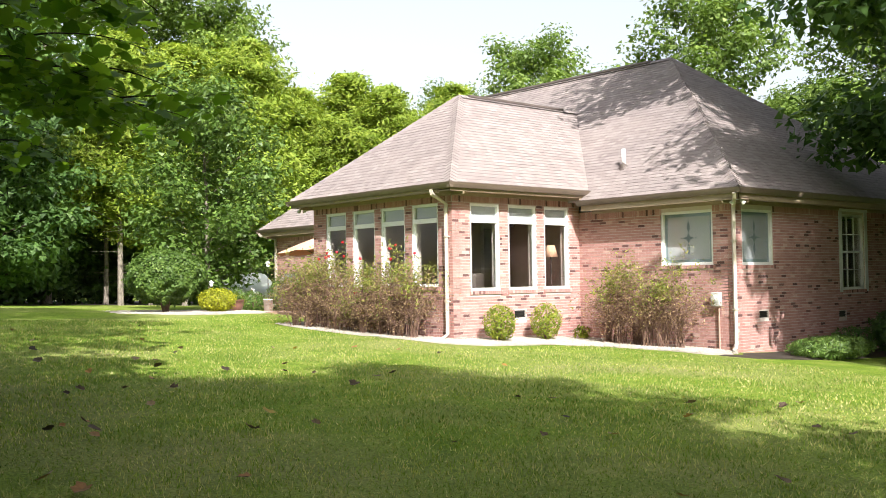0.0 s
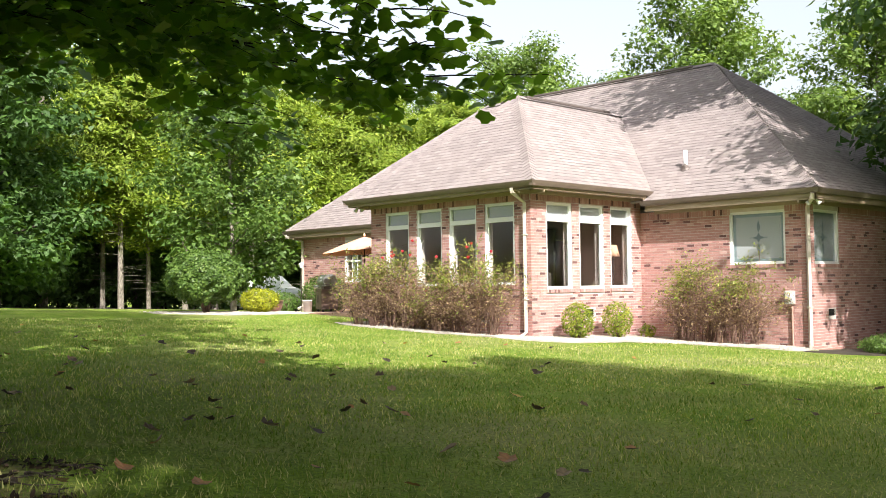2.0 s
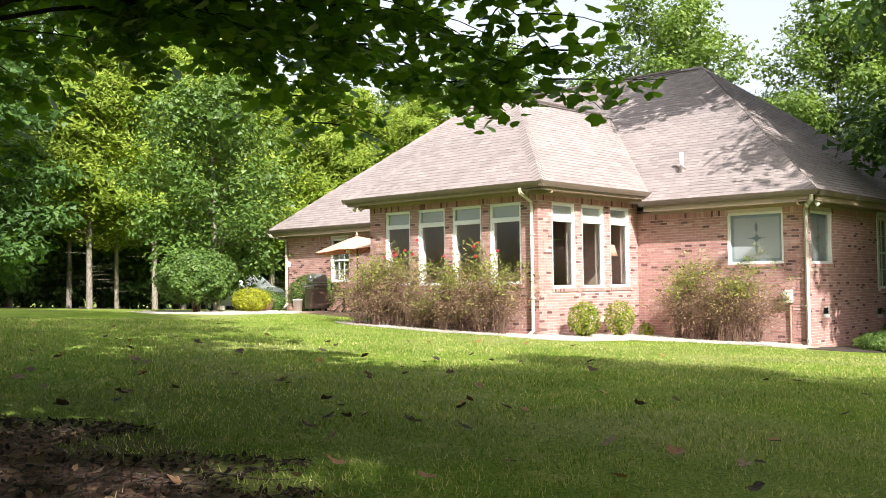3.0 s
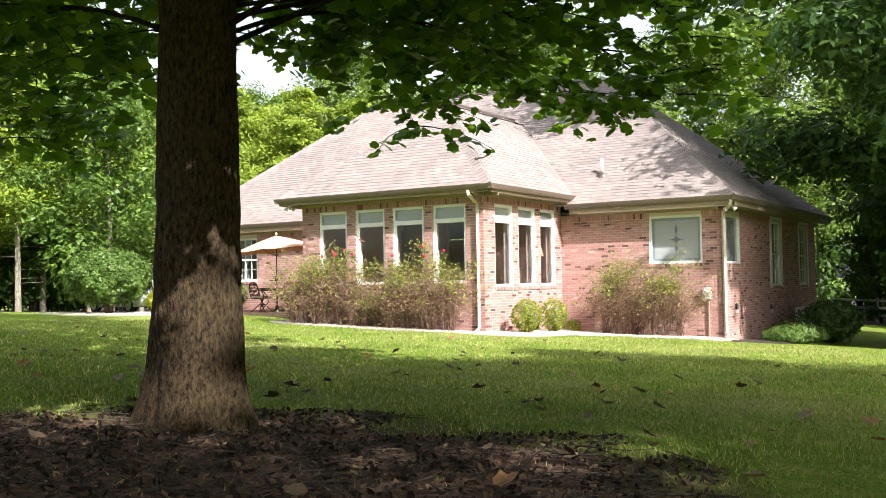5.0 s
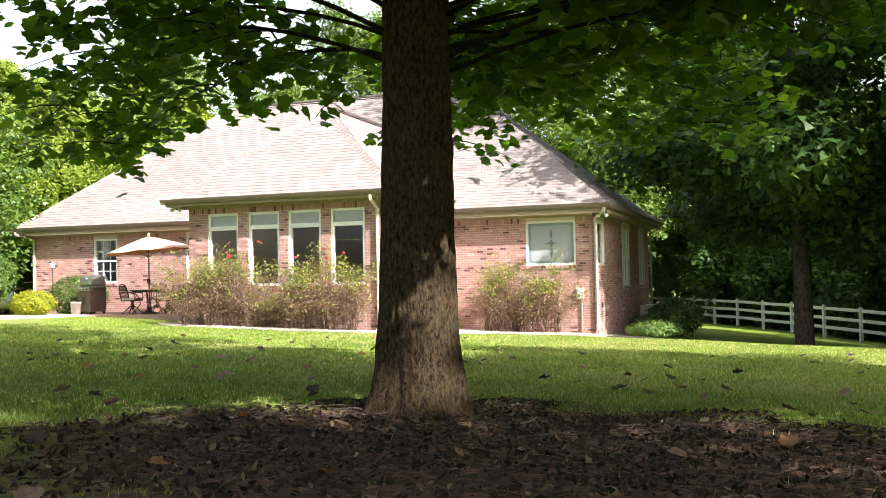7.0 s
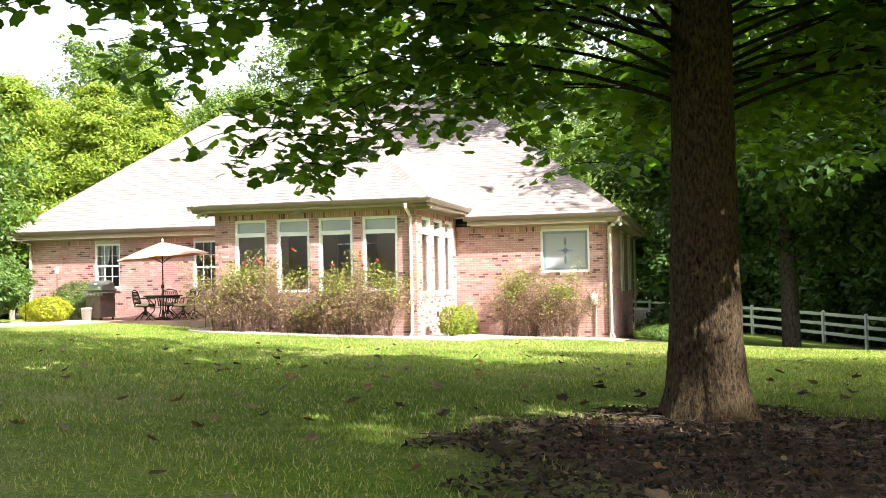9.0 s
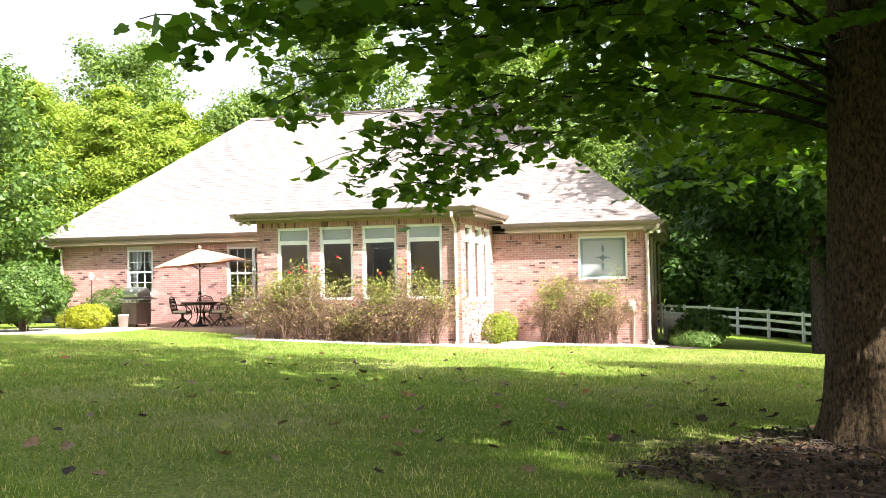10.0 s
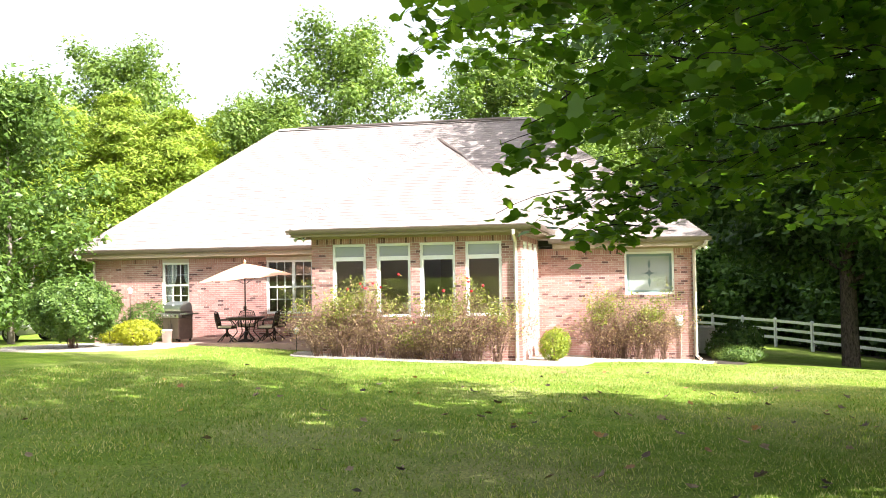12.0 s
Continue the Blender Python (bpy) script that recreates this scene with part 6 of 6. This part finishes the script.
def grass():
    """Blades of turf, thick near the walk and thinner away from it."""
    nr = np.random.default_rng(73)
    n = 540000
    x, y = nr.uniform(-9, 18.5, n), nr.uniform(-25, 3, n)
    px = np.array([17.2, 15.6, 14.6, 12.6, 11.0, 9.6, 7.8, 5.7, 3.2])
    py = np.array([-15.3, -17.1, -18.2, -20.6, -22.3, -23.4, -24.6, -25.4, -26.0])
    dist = np.min(np.hypot(x[:, None] - px, y[:, None] - py), axis=1)
    keep = nr.random(n) < np.clip(7.0 / np.maximum(dist, 1.0), 0.22, 1) ** 1.1
    wob = np.array([bare(a, b) for a, b in zip(np.round(x, 1), np.round(y, 1))])
    keep &= (wob > 0.93) | (nr.random(n) < 0.03)
    keep &= ~((x > -6.3) & (y > -1.4) & (x < 2.2)) & ~((x >= 2.0) & (y > 2.3)) & ~((x < -9.4) & (y > -3))
    x, y, dist = x[keep], y[keep], dist[keep]
    n = len(x)
    z = gz(x, y)
    h = nr.uniform(0.022, 0.055, n) * (0.8 + 0.3 * np.sin(x * 2.1 + y) * np.sin(y * 1.7 - x * 0.6))
    w = nr.uniform(0.003, 0.006, n) * np.clip(dist / 6, 1, 2.2)
    a = nr.uniform(0, 6.283, n)
    lean = nr.normal(size=(n, 2)) * 0.018
    V = np.empty((n, 3, 3))
    V[:, 0] = np.c_[x - np.cos(a) * w, y - np.sin(a) * w, z - 0.004]
    V[:, 1] = np.c_[x + np.cos(a) * w, y + np.sin(a) * w, z - 0.004]
    V[:, 2] = np.c_[x + lean[:, 0], y + lean[:, 1], z + h]
    tagged(new("grass", mesh_np("grass", V.reshape(-1, 3), 3, BLADE)), "short mown green grass blades", "grass", kind="stuff")


grass()

# ---------------------------------------------------------------- bricks laid singly
unit = {}
for w, u0, za, d in PIECES[:300]:
    key = round(d, 3)
    if key not in unit:
        unit[key] = mesh_of("brick", brick_corners(0, 0.1937, 0, 0.0582, key), BRICK_FACES, BRICK)
    under("brick", unit[key], w).matrix_basis = pose(u0, 0, za)
V, F = [], []
rest = {}
for w, u0, za, d in PIECES[300:]:
    rest.setdefault(w, []).append((u0, za, d))
for w, items in rest.items():
    V, F = [], []
    for u0, za, d in items:
        o = len(V)
        V += brick_corners(u0, u0 + 0.1937, za, za + 0.0582, d)
        F += [tuple(i + o for i in f) for f in BRICK_FACES]
    under("brickwork", mesh_of("brickwork", V, F, BRICK), w, "weathered red and pink bricks", "stuff")
